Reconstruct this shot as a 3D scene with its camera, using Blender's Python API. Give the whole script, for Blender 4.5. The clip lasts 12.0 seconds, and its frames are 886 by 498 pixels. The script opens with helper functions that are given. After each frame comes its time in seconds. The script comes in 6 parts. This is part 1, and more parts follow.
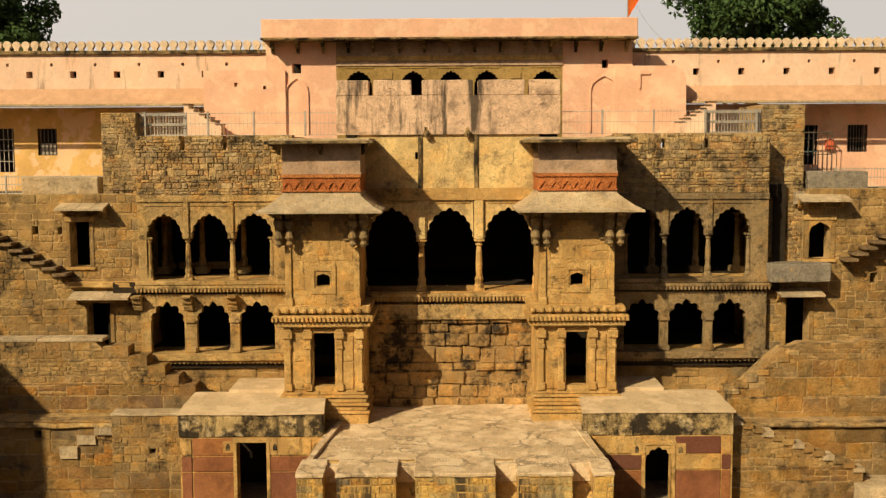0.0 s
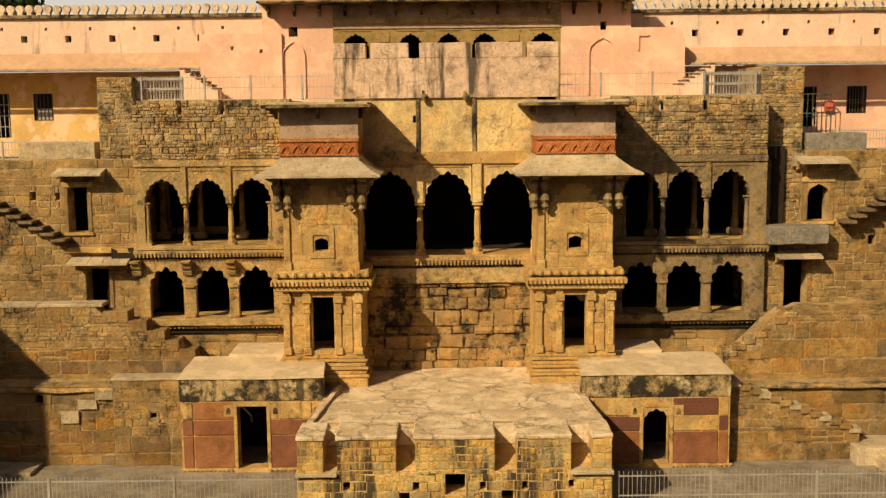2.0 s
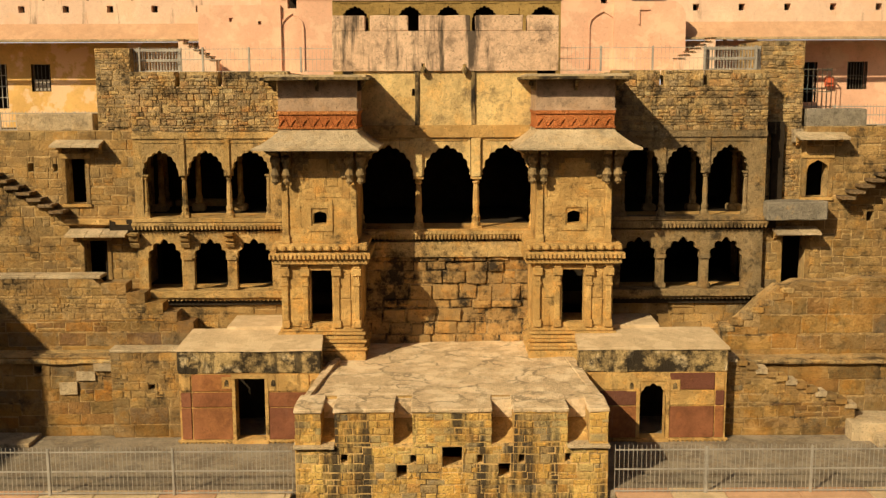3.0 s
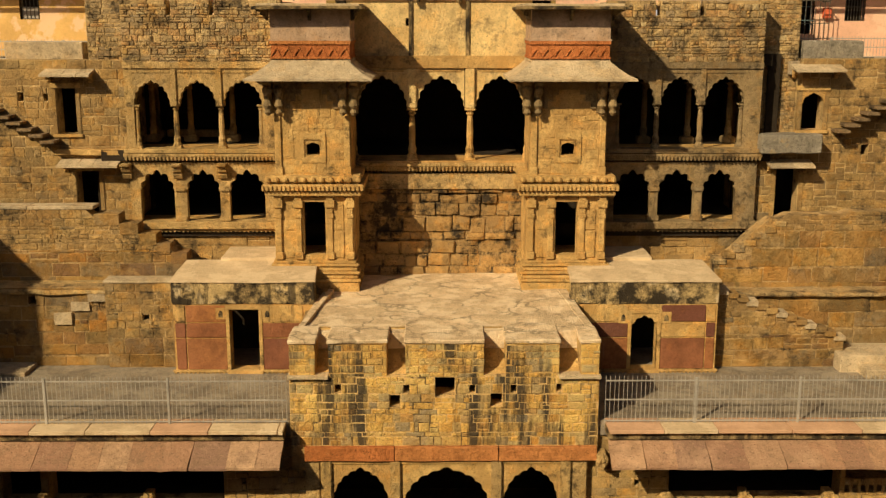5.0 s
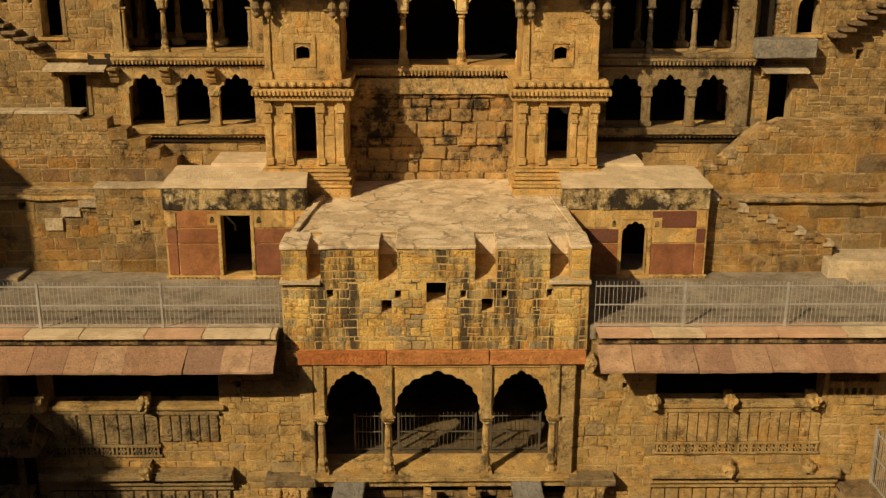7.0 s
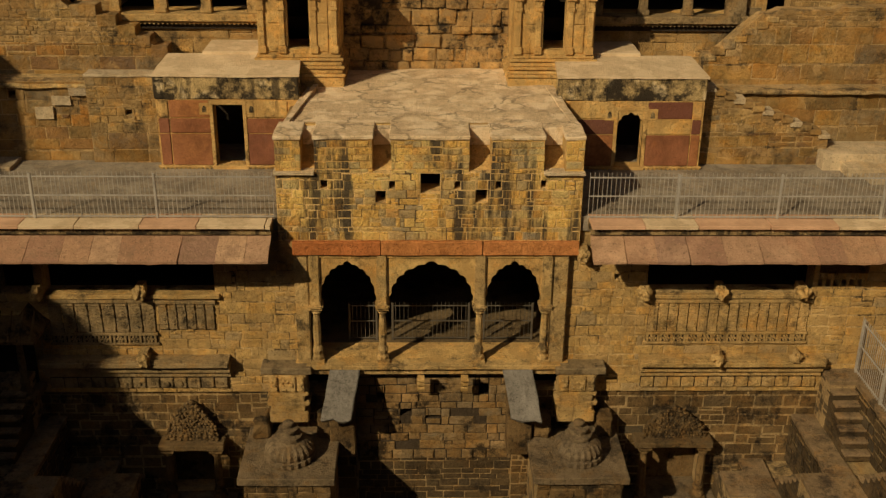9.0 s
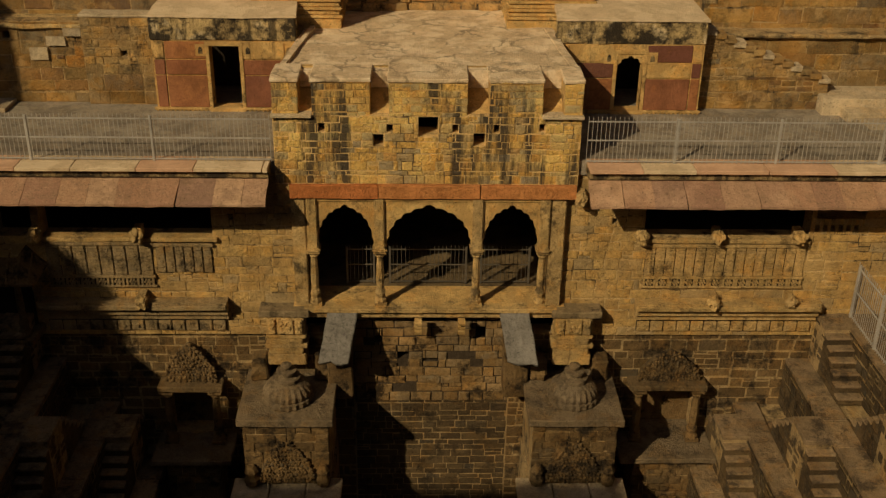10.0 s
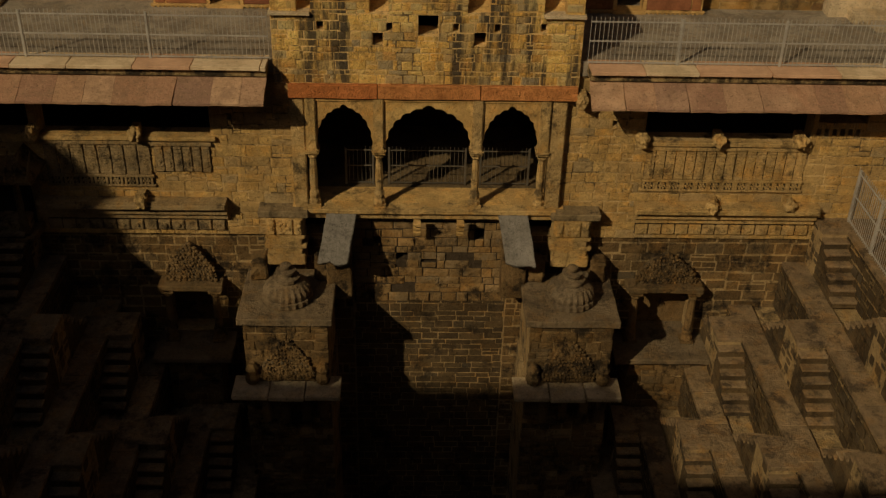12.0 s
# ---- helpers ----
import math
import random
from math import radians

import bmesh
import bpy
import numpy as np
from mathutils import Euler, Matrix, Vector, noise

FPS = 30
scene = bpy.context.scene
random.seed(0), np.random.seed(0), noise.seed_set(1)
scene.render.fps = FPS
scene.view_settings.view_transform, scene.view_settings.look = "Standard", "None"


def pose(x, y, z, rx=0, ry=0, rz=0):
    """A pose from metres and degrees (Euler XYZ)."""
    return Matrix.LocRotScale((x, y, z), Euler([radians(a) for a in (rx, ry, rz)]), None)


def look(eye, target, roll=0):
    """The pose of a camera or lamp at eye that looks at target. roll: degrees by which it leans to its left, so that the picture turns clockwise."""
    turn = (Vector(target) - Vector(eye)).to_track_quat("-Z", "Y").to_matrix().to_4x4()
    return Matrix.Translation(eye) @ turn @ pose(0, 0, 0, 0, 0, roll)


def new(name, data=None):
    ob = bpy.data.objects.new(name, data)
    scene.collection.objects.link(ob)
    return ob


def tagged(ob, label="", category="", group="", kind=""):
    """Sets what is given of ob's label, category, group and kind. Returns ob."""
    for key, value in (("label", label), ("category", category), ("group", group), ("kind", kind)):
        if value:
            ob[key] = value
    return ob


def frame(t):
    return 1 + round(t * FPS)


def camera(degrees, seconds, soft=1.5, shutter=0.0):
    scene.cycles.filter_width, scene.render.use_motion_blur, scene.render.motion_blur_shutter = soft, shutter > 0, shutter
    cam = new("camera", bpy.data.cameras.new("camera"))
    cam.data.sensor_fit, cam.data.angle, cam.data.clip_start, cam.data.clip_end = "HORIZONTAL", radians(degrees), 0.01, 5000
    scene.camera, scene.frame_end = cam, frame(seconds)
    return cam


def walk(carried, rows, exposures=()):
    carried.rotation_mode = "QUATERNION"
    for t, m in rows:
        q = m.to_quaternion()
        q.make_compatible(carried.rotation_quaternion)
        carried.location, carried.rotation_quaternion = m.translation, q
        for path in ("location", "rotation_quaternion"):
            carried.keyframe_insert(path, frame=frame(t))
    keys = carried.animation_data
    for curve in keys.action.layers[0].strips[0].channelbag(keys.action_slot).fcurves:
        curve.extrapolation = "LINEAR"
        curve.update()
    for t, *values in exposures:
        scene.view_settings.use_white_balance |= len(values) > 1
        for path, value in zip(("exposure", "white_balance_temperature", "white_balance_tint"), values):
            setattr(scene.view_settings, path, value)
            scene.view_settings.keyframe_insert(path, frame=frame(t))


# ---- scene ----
cam = camera(45.42, 12.0, soft=1.35)
# a tripod at the rim opposite the palace: the eye stays, the head tilts down
EYE = (0.0, 0.0, 0.0)
TILTS = [
    (0.0, 84.600, 0.299, -0.028),
    (0.5, 84.213, 0.334, 0.021),
    (1.0, 83.801, 0.329, 0.003),
    (1.5, 83.219, 0.508, -0.067),
    (2.0, 82.641, 0.563, -0.144),
    (2.5, 81.976, 0.052, -0.120),
    (3.0, 81.226, 0.212, -0.184),
    (5.0, 77.547, -0.062, -0.498),
    (5.5, 76.218, -0.117, -0.590),
    (6.0, 74.909, -0.105, -0.701),
    (6.5, 74.060, 0.036, -0.860),
    (7.0, 72.460, -0.219, -0.934),
    (9.0, 66.566, -0.550, -1.156),
    (9.5, 64.935, -0.640, -1.197),
    (10.0, 63.528, -0.826, -1.176),
    (10.5, 61.924, -1.193, -1.086),
    (11.0, 61.020, -1.056, -1.186),
    (11.5, 59.599, -1.145, -1.128),
    (12.0, 58.200, -1.234, -1.008),
]
EXPOSURES = [(0.0, 0.06), (3.0, 0.09), (5.0, 0.04), (7.0, -0.17), (9.0, -0.54), (9.5, -0.61), (12.0, -1.14)]
walk(cam, [(t, pose(*EYE, rx, ry, rz)) for t, rx, ry, rz in TILTS], EXPOSURES)

# ---- light: low, hazy sun from behind the camera's left shoulder ----
SUN_WAY = Vector((0.85, 1.0, -0.92)).normalized()
sun_data = bpy.data.lights.new("sun", "SUN")
sun_data.energy, sun_data.angle, sun_data.color = 5.0, radians(0.8), (1.0, 0.795, 0.49)
sun = new("sun", sun_data)
sun.matrix_world = look((-60, -70, 60), Vector((-60, -70, 60)) + SUN_WAY)
world = bpy.data.worlds.new("sky")
scene.world = world
world.use_nodes = True
wn, wl = world.node_tree.nodes, world.node_tree.links
sky = wn.new("ShaderNodeTexSky")
sky.sky_type, sky.sun_disc = "NISHITA", False
sky.sun_elevation, sky.sun_rotation = radians(35), radians(180 + 40.4)
sky.air_density, sky.dust_density, sky.ozone_density = 1.0, 6.0, 0.6
wl.new(sky.outputs["Color"], wn["Background"].inputs["Color"])
wn["Background"].inputs["Strength"].default_value = 0.03

# ---- materials ----
def ramp_node(nt, stops):
    n = nt.nodes.new("ShaderNodeValToRGB")
    cr = n.color_ramp
    while len(cr.elements) < len(stops):
        cr.elements.new(0.5)
    for e, (p, c) in zip(cr.elements, stops):
        e.position, e.color = p, (*c, 1)
    return n


def noise_node(nt, scale, detail=4, stretch=(1, 1, 1), rough=0.6, shift=0.0):
    geo = nt.nodes.new("ShaderNodeNewGeometry")
    mp = nt.nodes.new("ShaderNodeMapping")
    mp.inputs["Scale"].default_value = stretch
    mp.inputs["Location"].default_value = (shift, shift * 0.7, shift * 1.3)
    n = nt.nodes.new("ShaderNodeTexNoise")
    n.inputs["Scale"].default_value, n.inputs["Detail"].default_value, n.inputs["Roughness"].default_value = scale, detail, rough
    nt.links.new(geo.outputs["Position"], mp.inputs["Vector"])
    nt.links.new(mp.outputs["Vector"], n.inputs["Vector"])
    return n.outputs["Fac"]


def span(nt, value, lo, hi, top=1.0):
    n = nt.nodes.new("ShaderNodeMapRange")
    n.inputs["From Min"].default_value, n.inputs["From Max"].default_value, n.inputs["To Max"].default_value = lo, hi, top
    nt.links.new(value, n.inputs["Value"])
    return n.outputs["Result"]


def mix(nt, fac, a, b, mode="MIX"):
    n = nt.nodes.new("ShaderNodeMix")
    n.data_type, n.blend_type = "RGBA", mode
    for sock, v in ((n.inputs[0], fac), (n.inputs[6], a), (n.inputs[7], b)):
        if isinstance(v, (int, float)):
            sock.default_value = v
        elif isinstance(v, tuple):
            sock.default_value = (*v, 1)
        else:
            nt.links.new(v, sock)
    return n.outputs[2]


def surface(name, stops, rough=0.9, grain=0.35, stain=None, streak=None, patch=None, bump=0.5, mottle=0.6, relief=9.0, metal=0.0, crack=0.0, speck=1.0, wide=2.6, vary=0.0):
    """stops: colours that pieces differ by; stain, streak, patch: (colour, amount, threshold)."""
    m = bpy.data.materials.new(name)
    m.use_nodes = True
    nt = m.node_tree
    bsdf = nt.nodes["Principled BSDF"]
    oi = nt.nodes.new("ShaderNodeObjectInfo")
    geo = nt.nodes.new("ShaderNodeNewGeometry")
    add = nt.nodes.new("ShaderNodeMath")
    add.operation = "ADD"
    fr = nt.nodes.new("ShaderNodeMath")
    fr.operation = "FRACT"
    nt.links.new(oi.outputs["Random"], add.inputs[0])
    nt.links.new(geo.outputs["Random Per Island"], add.inputs[1])
    nt.links.new(add.outputs[0], fr.inputs[0])
    r = ramp_node(nt, stops)
    nt.links.new(fr.outputs[0], r.inputs["Fac"])
    col = r.outputs["Color"]
    fine = noise_node(nt, 7.0, 8, rough=0.75)
    broad = noise_node(nt, 0.7, 5, shift=3.1)
    dark = tuple(c * 0.45 for c in stops[len(stops) // 2][1])
    if vary:
        col = mix(nt, span(nt, noise_node(nt, 1.5, 4, shift=41.0, rough=0.65), 0.50, 0.60, vary), col, (1.16, 0.90, 0.52), "MULTIPLY")
        col = mix(nt, span(nt, noise_node(nt, 1.9, 5, shift=53.0, rough=0.7), 0.50, 0.60, vary), col, (0.50, 0.55, 0.60), "MULTIPLY")
        col = mix(nt, span(nt, noise_node(nt, 0.33, 4, shift=61.0, rough=0.6), 0.50, 0.62, vary * 0.8), col, (0.62, 0.60, 0.58), "MULTIPLY")
    col = mix(nt, span(nt, fine, 0.62, 0.30, grain * 1.7), col, dark)
    col = mix(nt, span(nt, noise_node(nt, 2.4, 8, shift=17.0, rough=0.7), 0.54, 0.36, mottle), col, dark)
    light = tuple(min(1, c * 1.35 + 0.02) for c in stops[len(stops) // 2][1])
    col = mix(nt, span(nt, broad, 0.48, 0.75, 0.6), col, light)
    col = mix(nt, span(nt, noise_node(nt, 19.0, 5, shift=31.0, rough=0.8), 0.56, 0.70, 0.55 * speck), col, light)
    col = mix(nt, span(nt, noise_node(nt, 14.0, 6, shift=37.0, rough=0.8), 0.45, 0.33, 0.85 * speck), col, tuple(c * 0.25 for c in dark))
    if patch:
        c, amount, th = patch
        col = mix(nt, span(nt, noise_node(nt, 1.3, 6, shift=11.0), th, th + 0.06, amount), col, c)
    if stain:
        c, amount, th = stain
        col = mix(nt, span(nt, noise_node(nt, 1.1, 10, shift=7.7, rough=0.74), th - 0.05, th + 0.05, amount), col, c)
    if streak:
        c, amount, th = streak
        col = mix(nt, span(nt, noise_node(nt, 1.0, 6, (wide, wide, 0.125 * wide), 0.68, 5.0), th, th + 0.1, amount), col, c)
    if crack:
        vor = nt.nodes.new("ShaderNodeTexVoronoi")
        vor.feature = "DISTANCE_TO_EDGE"
        vor.inputs["Scale"].default_value = crack
        warp = nt.nodes.new("ShaderNodeVectorMath")
        warp.operation = "MULTIPLY_ADD"
        nz = nt.nodes.new("ShaderNodeTexNoise")
        nz.inputs["Scale"].default_value, nz.inputs["Detail"].default_value = 2.2, 6
        nt.links.new(geo.outputs["Position"], nz.inputs["Vector"])
        nt.links.new(nz.outputs["Color"], warp.inputs[0])
        warp.inputs[1].default_value = (0.9, 0.9, 0.9)
        nt.links.new(geo.outputs["Position"], warp.inputs[2])
        nt.links.new(warp.outputs[0], vor.inputs["Vector"])
        broken = nt.nodes.new("ShaderNodeMath")
        broken.operation = "MULTIPLY"
        nt.links.new(span(nt, vor.outputs["Distance"], 0.05, 0.012, 0.95), broken.inputs[0])
        nt.links.new(span(nt, noise_node(nt, 0.8, 3, shift=23.0), 0.42, 0.55), broken.inputs[1])
        col = mix(nt, broken.outputs[0], col, dark)
    nt.links.new(col, bsdf.inputs["Base Color"])
    bsdf.inputs["Roughness"].default_value, bsdf.inputs["Metallic"].default_value = rough, metal
    bsdf.inputs["Specular IOR Level"].default_value = 0.2
    if bump:
        b = nt.nodes.new("ShaderNodeBump")
        b.inputs["Strength"].default_value, b.inputs["Distance"].default_value = min(1, bump * 1.3), 0.09
        nt.links.new(noise_node(nt, relief, 8, rough=0.7), b.inputs["Height"])
        nt.links.new(b.outputs["Normal"], bsdf.inputs["Normal"])
    return m


BLACK = (0.025, 0.02, 0.015)
M_ASHLAR = surface("ochre_ashlar", [(0, (0.38, 0.24, 0.085)), (0.2, (0.60, 0.41, 0.17)), (0.38, (0.24, 0.17, 0.08)), (0.55, (0.50, 0.31, 0.11)), (0.72, (0.32, 0.24, 0.12)), (0.86, (0.56, 0.36, 0.13)), (1.0, (0.20, 0.175, 0.12))],
                   stain=(BLACK, 0.7, 0.59), patch=((0.22, 0.14, 0.06), 0.55, 0.50), bump=0.6, vary=0.75)
# black backing paints the depth shade of joints, holes and carved grooves
M_GAP = surface("shade_black_gap", [(0, (0.05, 0.035, 0.02)), (1, (0.07, 0.05, 0.03))], bump=0.6)
M_DRESSED = surface("dressed_sandstone", [(0, (0.62, 0.39, 0.14)), (0.5, (0.68, 0.45, 0.17)), (1, (0.57, 0.33, 0.11))], grain=0.3, mottle=0.45,
                    patch=((0.40, 0.25, 0.09), 0.6, 0.50), stain=(BLACK, 0.75, 0.60), streak=(BLACK, 0.6, 0.60), bump=0.5, vary=0.55)
M_RUBBLE = surface("weathered_rubble", [(0, (0.72, 0.50, 0.21)), (0.4, (0.58, 0.40, 0.18)), (0.7, (0.36, 0.27, 0.15)), (0.85, (0.64, 0.36, 0.13)), (1, (0.80, 0.62, 0.32))],
                   stain=(BLACK, 0.82, 0.57), streak=(BLACK, 0.6, 0.595), bump=0.8, vary=0.6)
M_MORTAR = surface("lime_mortar", [(0, (0.50, 0.34, 0.15)), (1, (0.60, 0.42, 0.19))], stain=(BLACK, 0.85, 0.56), bump=0.7)
M_BRICK = surface("golden_brickwork", [(0, (0.84, 0.50, 0.13)), (0.25, (0.70, 0.36, 0.08)), (0.42, (0.38, 0.31, 0.19)), (0.55, (0.86, 0.56, 0.18)), (0.75, (0.78, 0.45, 0.11)), (0.88, (0.55, 0.41, 0.20)), (1, (0.30, 0.26, 0.19))], mottle=0.4,
                  stain=(BLACK, 0.6, 0.60), streak=((0.05, 0.04, 0.03), 0.92, 0.51), wide=1.5, bump=0.7, vary=0.35)
M_WEATHER = surface("weathered_dressed_stone", [(0, (0.52, 0.345, 0.13)), (0.5, (0.60, 0.405, 0.165)), (1, (0.46, 0.32, 0.15))], grain=0.45, mottle=0.6,
                    stain=(BLACK, 0.8, 0.59), streak=(BLACK, 0.6, 0.60), bump=0.7, vary=0.6)
M_GREYWING = surface("greyed_and_shaded_stone", [(0, (0.33, 0.235, 0.115)), (0.5, (0.40, 0.285, 0.14)), (1, (0.28, 0.215, 0.125))], grain=0.5, mottle=0.6,
                     stain=(BLACK, 0.8, 0.58), streak=(BLACK, 0.6, 0.59), bump=0.7, vary=0.6)
M_DARKSLAB = surface("dark_brown_slab", [(0, (0.20, 0.145, 0.085)), (0.5, (0.24, 0.175, 0.10)), (1, (0.16, 0.12, 0.075))], grain=0.4, stain=(BLACK, 0.7, 0.58), bump=0.7, vary=0.5)
M_BRICKJOINT = surface("pale_brick_mortar", [(0, (0.74, 0.50, 0.21)), (1, (0.74, 0.50, 0.21))], grain=0.3, mottle=0.3,
                       stain=(BLACK, 0.6, 0.60), bump=0.6, streak=((0.06, 0.048, 0.035), 0.88, 0.515), wide=1.7)
M_BLOCK = surface("olive_ochre_blocks", [(0, (0.17, 0.125, 0.06)), (0.2, (0.50, 0.31, 0.10)), (0.38, (0.24, 0.18, 0.09)), (0.55, (0.46, 0.25, 0.07)), (0.7, (0.13, 0.085, 0.065)), (0.85, (0.40, 0.29, 0.14)), (1, (0.21, 0.17, 0.11))],
                  grain=0.35, mottle=0.55, patch=((0.50, 0.33, 0.14), 0.45, 0.57), stain=(BLACK, 0.7, 0.61), bump=0.7, speck=0.6, vary=0.85)
M_GREYSILL = surface("worn_grey_brown_sill", [(0, (0.33, 0.235, 0.12)), (0.5, (0.27, 0.20, 0.11)), (1, (0.37, 0.26, 0.12))], grain=0.5, mottle=0.6, stain=(BLACK, 0.85, 0.55), bump=0.8)
M_PATCHJOINT = surface("patchy_pale_mortar", [(0, (0.54, 0.37, 0.17)), (1, (0.54, 0.37, 0.17))], grain=0.4, mottle=0.35, patch=((0.30, 0.20, 0.09), 0.85, 0.53), stain=(BLACK, 0.9, 0.57), bump=0.9, vary=0.6)
M_OLDJOINT = surface("crumbled_joint", [(0, (0.46, 0.31, 0.14)), (1, (0.46, 0.31, 0.14))], stain=(BLACK, 0.95, 0.50), bump=1.0)
M_WARM = surface("orange_ochre_ashlar", [(0, (0.58, 0.36, 0.115)), (0.3, (0.66, 0.43, 0.15)), (0.5, (0.44, 0.30, 0.125)), (0.75, (0.62, 0.37, 0.11)), (1.0, (0.36, 0.28, 0.16))],
                 stain=(BLACK, 0.6, 0.64), patch=((0.38, 0.24, 0.09), 0.5, 0.54), bump=0.6, vary=0.4)
M_ROUGH = surface("rough_recess_blocks", [(0, (0.45, 0.285, 0.115)), (0.5, (0.53, 0.325, 0.12)), (1, (0.33, 0.225, 0.10))], patch=((0.30, 0.20, 0.09), 0.7, 0.50), stain=(BLACK, 0.95, 0.55), bump=1.0, relief=5.0, vary=0.6)
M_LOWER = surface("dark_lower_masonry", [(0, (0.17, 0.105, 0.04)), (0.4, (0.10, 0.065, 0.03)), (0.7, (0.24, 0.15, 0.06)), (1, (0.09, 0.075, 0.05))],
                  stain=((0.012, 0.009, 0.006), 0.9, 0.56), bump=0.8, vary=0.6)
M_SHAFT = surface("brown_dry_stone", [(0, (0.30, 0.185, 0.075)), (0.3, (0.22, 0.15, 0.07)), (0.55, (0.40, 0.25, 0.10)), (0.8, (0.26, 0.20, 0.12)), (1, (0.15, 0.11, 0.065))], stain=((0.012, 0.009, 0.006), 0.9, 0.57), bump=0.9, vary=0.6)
# darker copy of the lower masonry, with the shade of upright faces in it
M_FACE = surface("black_brown_shade_stone", [(0, (0.10, 0.065, 0.03)), (0.4, (0.06, 0.043, 0.025)), (0.7, (0.15, 0.10, 0.045)), (1, (0.07, 0.06, 0.045))], stain=((0.012, 0.009, 0.006), 0.8, 0.58), bump=0.8, vary=0.5)
M_LOWMORTAR = surface("pale_joints", [(0, (0.46, 0.32, 0.16)), (1, (0.40, 0.28, 0.13))], stain=(BLACK, 0.85, 0.55), bump=0.7, vary=0.6)
M_PINK = surface("pink_limewash", [(0, (0.75, 0.45, 0.31)), (1, (0.75, 0.45, 0.31))], grain=0.10, mottle=0.12, patch=((0.82, 0.60, 0.42), 0.5, 0.52), stain=((0.36, 0.22, 0.13), 0.5, 0.66), bump=0.2, speck=0.25)
M_PALE = surface("pale_pink_wall", [(0, (0.80, 0.57, 0.42)), (1, (0.80, 0.57, 0.42))], grain=0.12, mottle=0.15, patch=((0.78, 0.50, 0.33), 0.5, 0.52), streak=((0.16, 0.11, 0.07), 0.7, 0.57), wide=1.6, bump=0.3, speck=0.25)
M_YELLOW = surface("yellow_limewash", [(0, (0.66, 0.42, 0.15)), (1, (0.66, 0.42, 0.15))], grain=0.15, mottle=0.2, patch=((0.80, 0.56, 0.36), 0.8, 0.50), bump=0.2, speck=0.25)
M_DRIP = surface("drip_stained_plaster", [(0, (0.76, 0.53, 0.36)), (1, (0.76, 0.53, 0.36))], grain=0.25, stain=((0.10, 0.07, 0.05), 0.6, 0.60), streak=((0.055, 0.045, 0.035), 0.9, 0.53), wide=1.3, bump=0.5)
M_PLASTER = surface("ochre_plaster", [(0, (0.78, 0.56, 0.25)), (1, (0.78, 0.56, 0.25))], grain=0.25, stain=((0.14, 0.10, 0.06), 0.7, 0.60), streak=((0.10, 0.08, 0.05), 0.7, 0.60), bump=0.5, vary=0.35)
M_MAUVE = surface("mauve_grey_plaster", [(0, (0.50, 0.35, 0.235)), (1, (0.50, 0.35, 0.235))], grain=0.25, stain=((0.14, 0.11, 0.08), 0.6, 0.58), streak=((0.48, 0.36, 0.24), 0.5, 0.6), bump=0.4, vary=0.3)
M_LEDGE = surface("faded_ledge_plaster", [(0, (0.58, 0.36, 0.22)), (1, (0.58, 0.36, 0.22))], grain=0.2, mottle=0.25, patch=((0.5, 0.30, 0.18), 0.5, 0.52), bump=0.3, speck=0.25)
M_RED = surface("red_frieze_stone", [(0, (0.46, 0.145, 0.045)), (0.6, (0.54, 0.19, 0.055)), (1, (0.66, 0.30, 0.10))], grain=0.35, stain=((0.5, 0.3, 0.14), 0.5, 0.62), bump=0.7)
M_REDSLAB = surface("red_sandstone_slab", [(0, (0.15, 0.058, 0.043)), (0.3, (0.19, 0.075, 0.048)), (0.6, (0.29, 0.115, 0.05)), (0.8, (0.46, 0.20, 0.065)), (1, (0.12, 0.052, 0.045))], grain=0.35, mottle=0.5, speck=0.5, patch=((0.33, 0.13, 0.05), 0.5, 0.60), streak=((0.36, 0.23, 0.16), 0.4, 0.64), bump=0.4)
M_SLATE = surface("grey_stone_slab", [(0, (0.54, 0.42, 0.26)), (0.5, (0.62, 0.49, 0.31)), (1, (0.47, 0.38, 0.26))], grain=0.35, stain=(BLACK, 0.5, 0.62), bump=0.6, vary=0.3)
M_EAVE = surface("pink_eave_slab", [(0, (0.40, 0.225, 0.13)), (0.3, (0.28, 0.15, 0.10)), (0.55, (0.50, 0.32, 0.19)), (0.8, (0.37, 0.20, 0.11)), (1, (0.25, 0.15, 0.11))], grain=0.3, stain=((0.2, 0.12, 0.08), 0.5, 0.62), bump=0.4)
M_ROOF = surface("trodden_roof_screed", [(0, (0.72, 0.54, 0.33)), (1, (0.72, 0.54, 0.33))], grain=0.35, mottle=0.25, patch=((0.84, 0.68, 0.46), 0.7, 0.50), stain=((0.24, 0.16, 0.09), 0.6, 0.61), bump=0.6, speck=0.8, crack=0.75)
M_CRUMB = surface("crumbling_lichened_plaster", [(0, (0.66, 0.48, 0.22)), (1, (0.66, 0.48, 0.22))], grain=0.6, mottle=0.7, patch=((0.80, 0.64, 0.38), 0.8, 0.55), stain=(BLACK, 0.95, 0.50), streak=(BLACK, 0.8, 0.53), bump=1.0, relief=14.0, speck=1.1)
M_SCREED = surface("smooth_roof_screed", [(0, (0.60, 0.455, 0.28)), (1, (0.60, 0.455, 0.28))], grain=0.2, mottle=0.2, patch=((0.72, 0.57, 0.37), 0.6, 0.50), stain=((0.34, 0.25, 0.15), 0.5, 0.64), bump=0.4, speck=0.4)
M_MOULD = surface("black_moulded_lintel", [(0, (0.42, 0.30, 0.14)), (1, (0.42, 0.30, 0.14))], grain=0.6, stain=(BLACK, 0.95, 0.51), streak=(BLACK, 0.85, 0.53), bump=0.9)
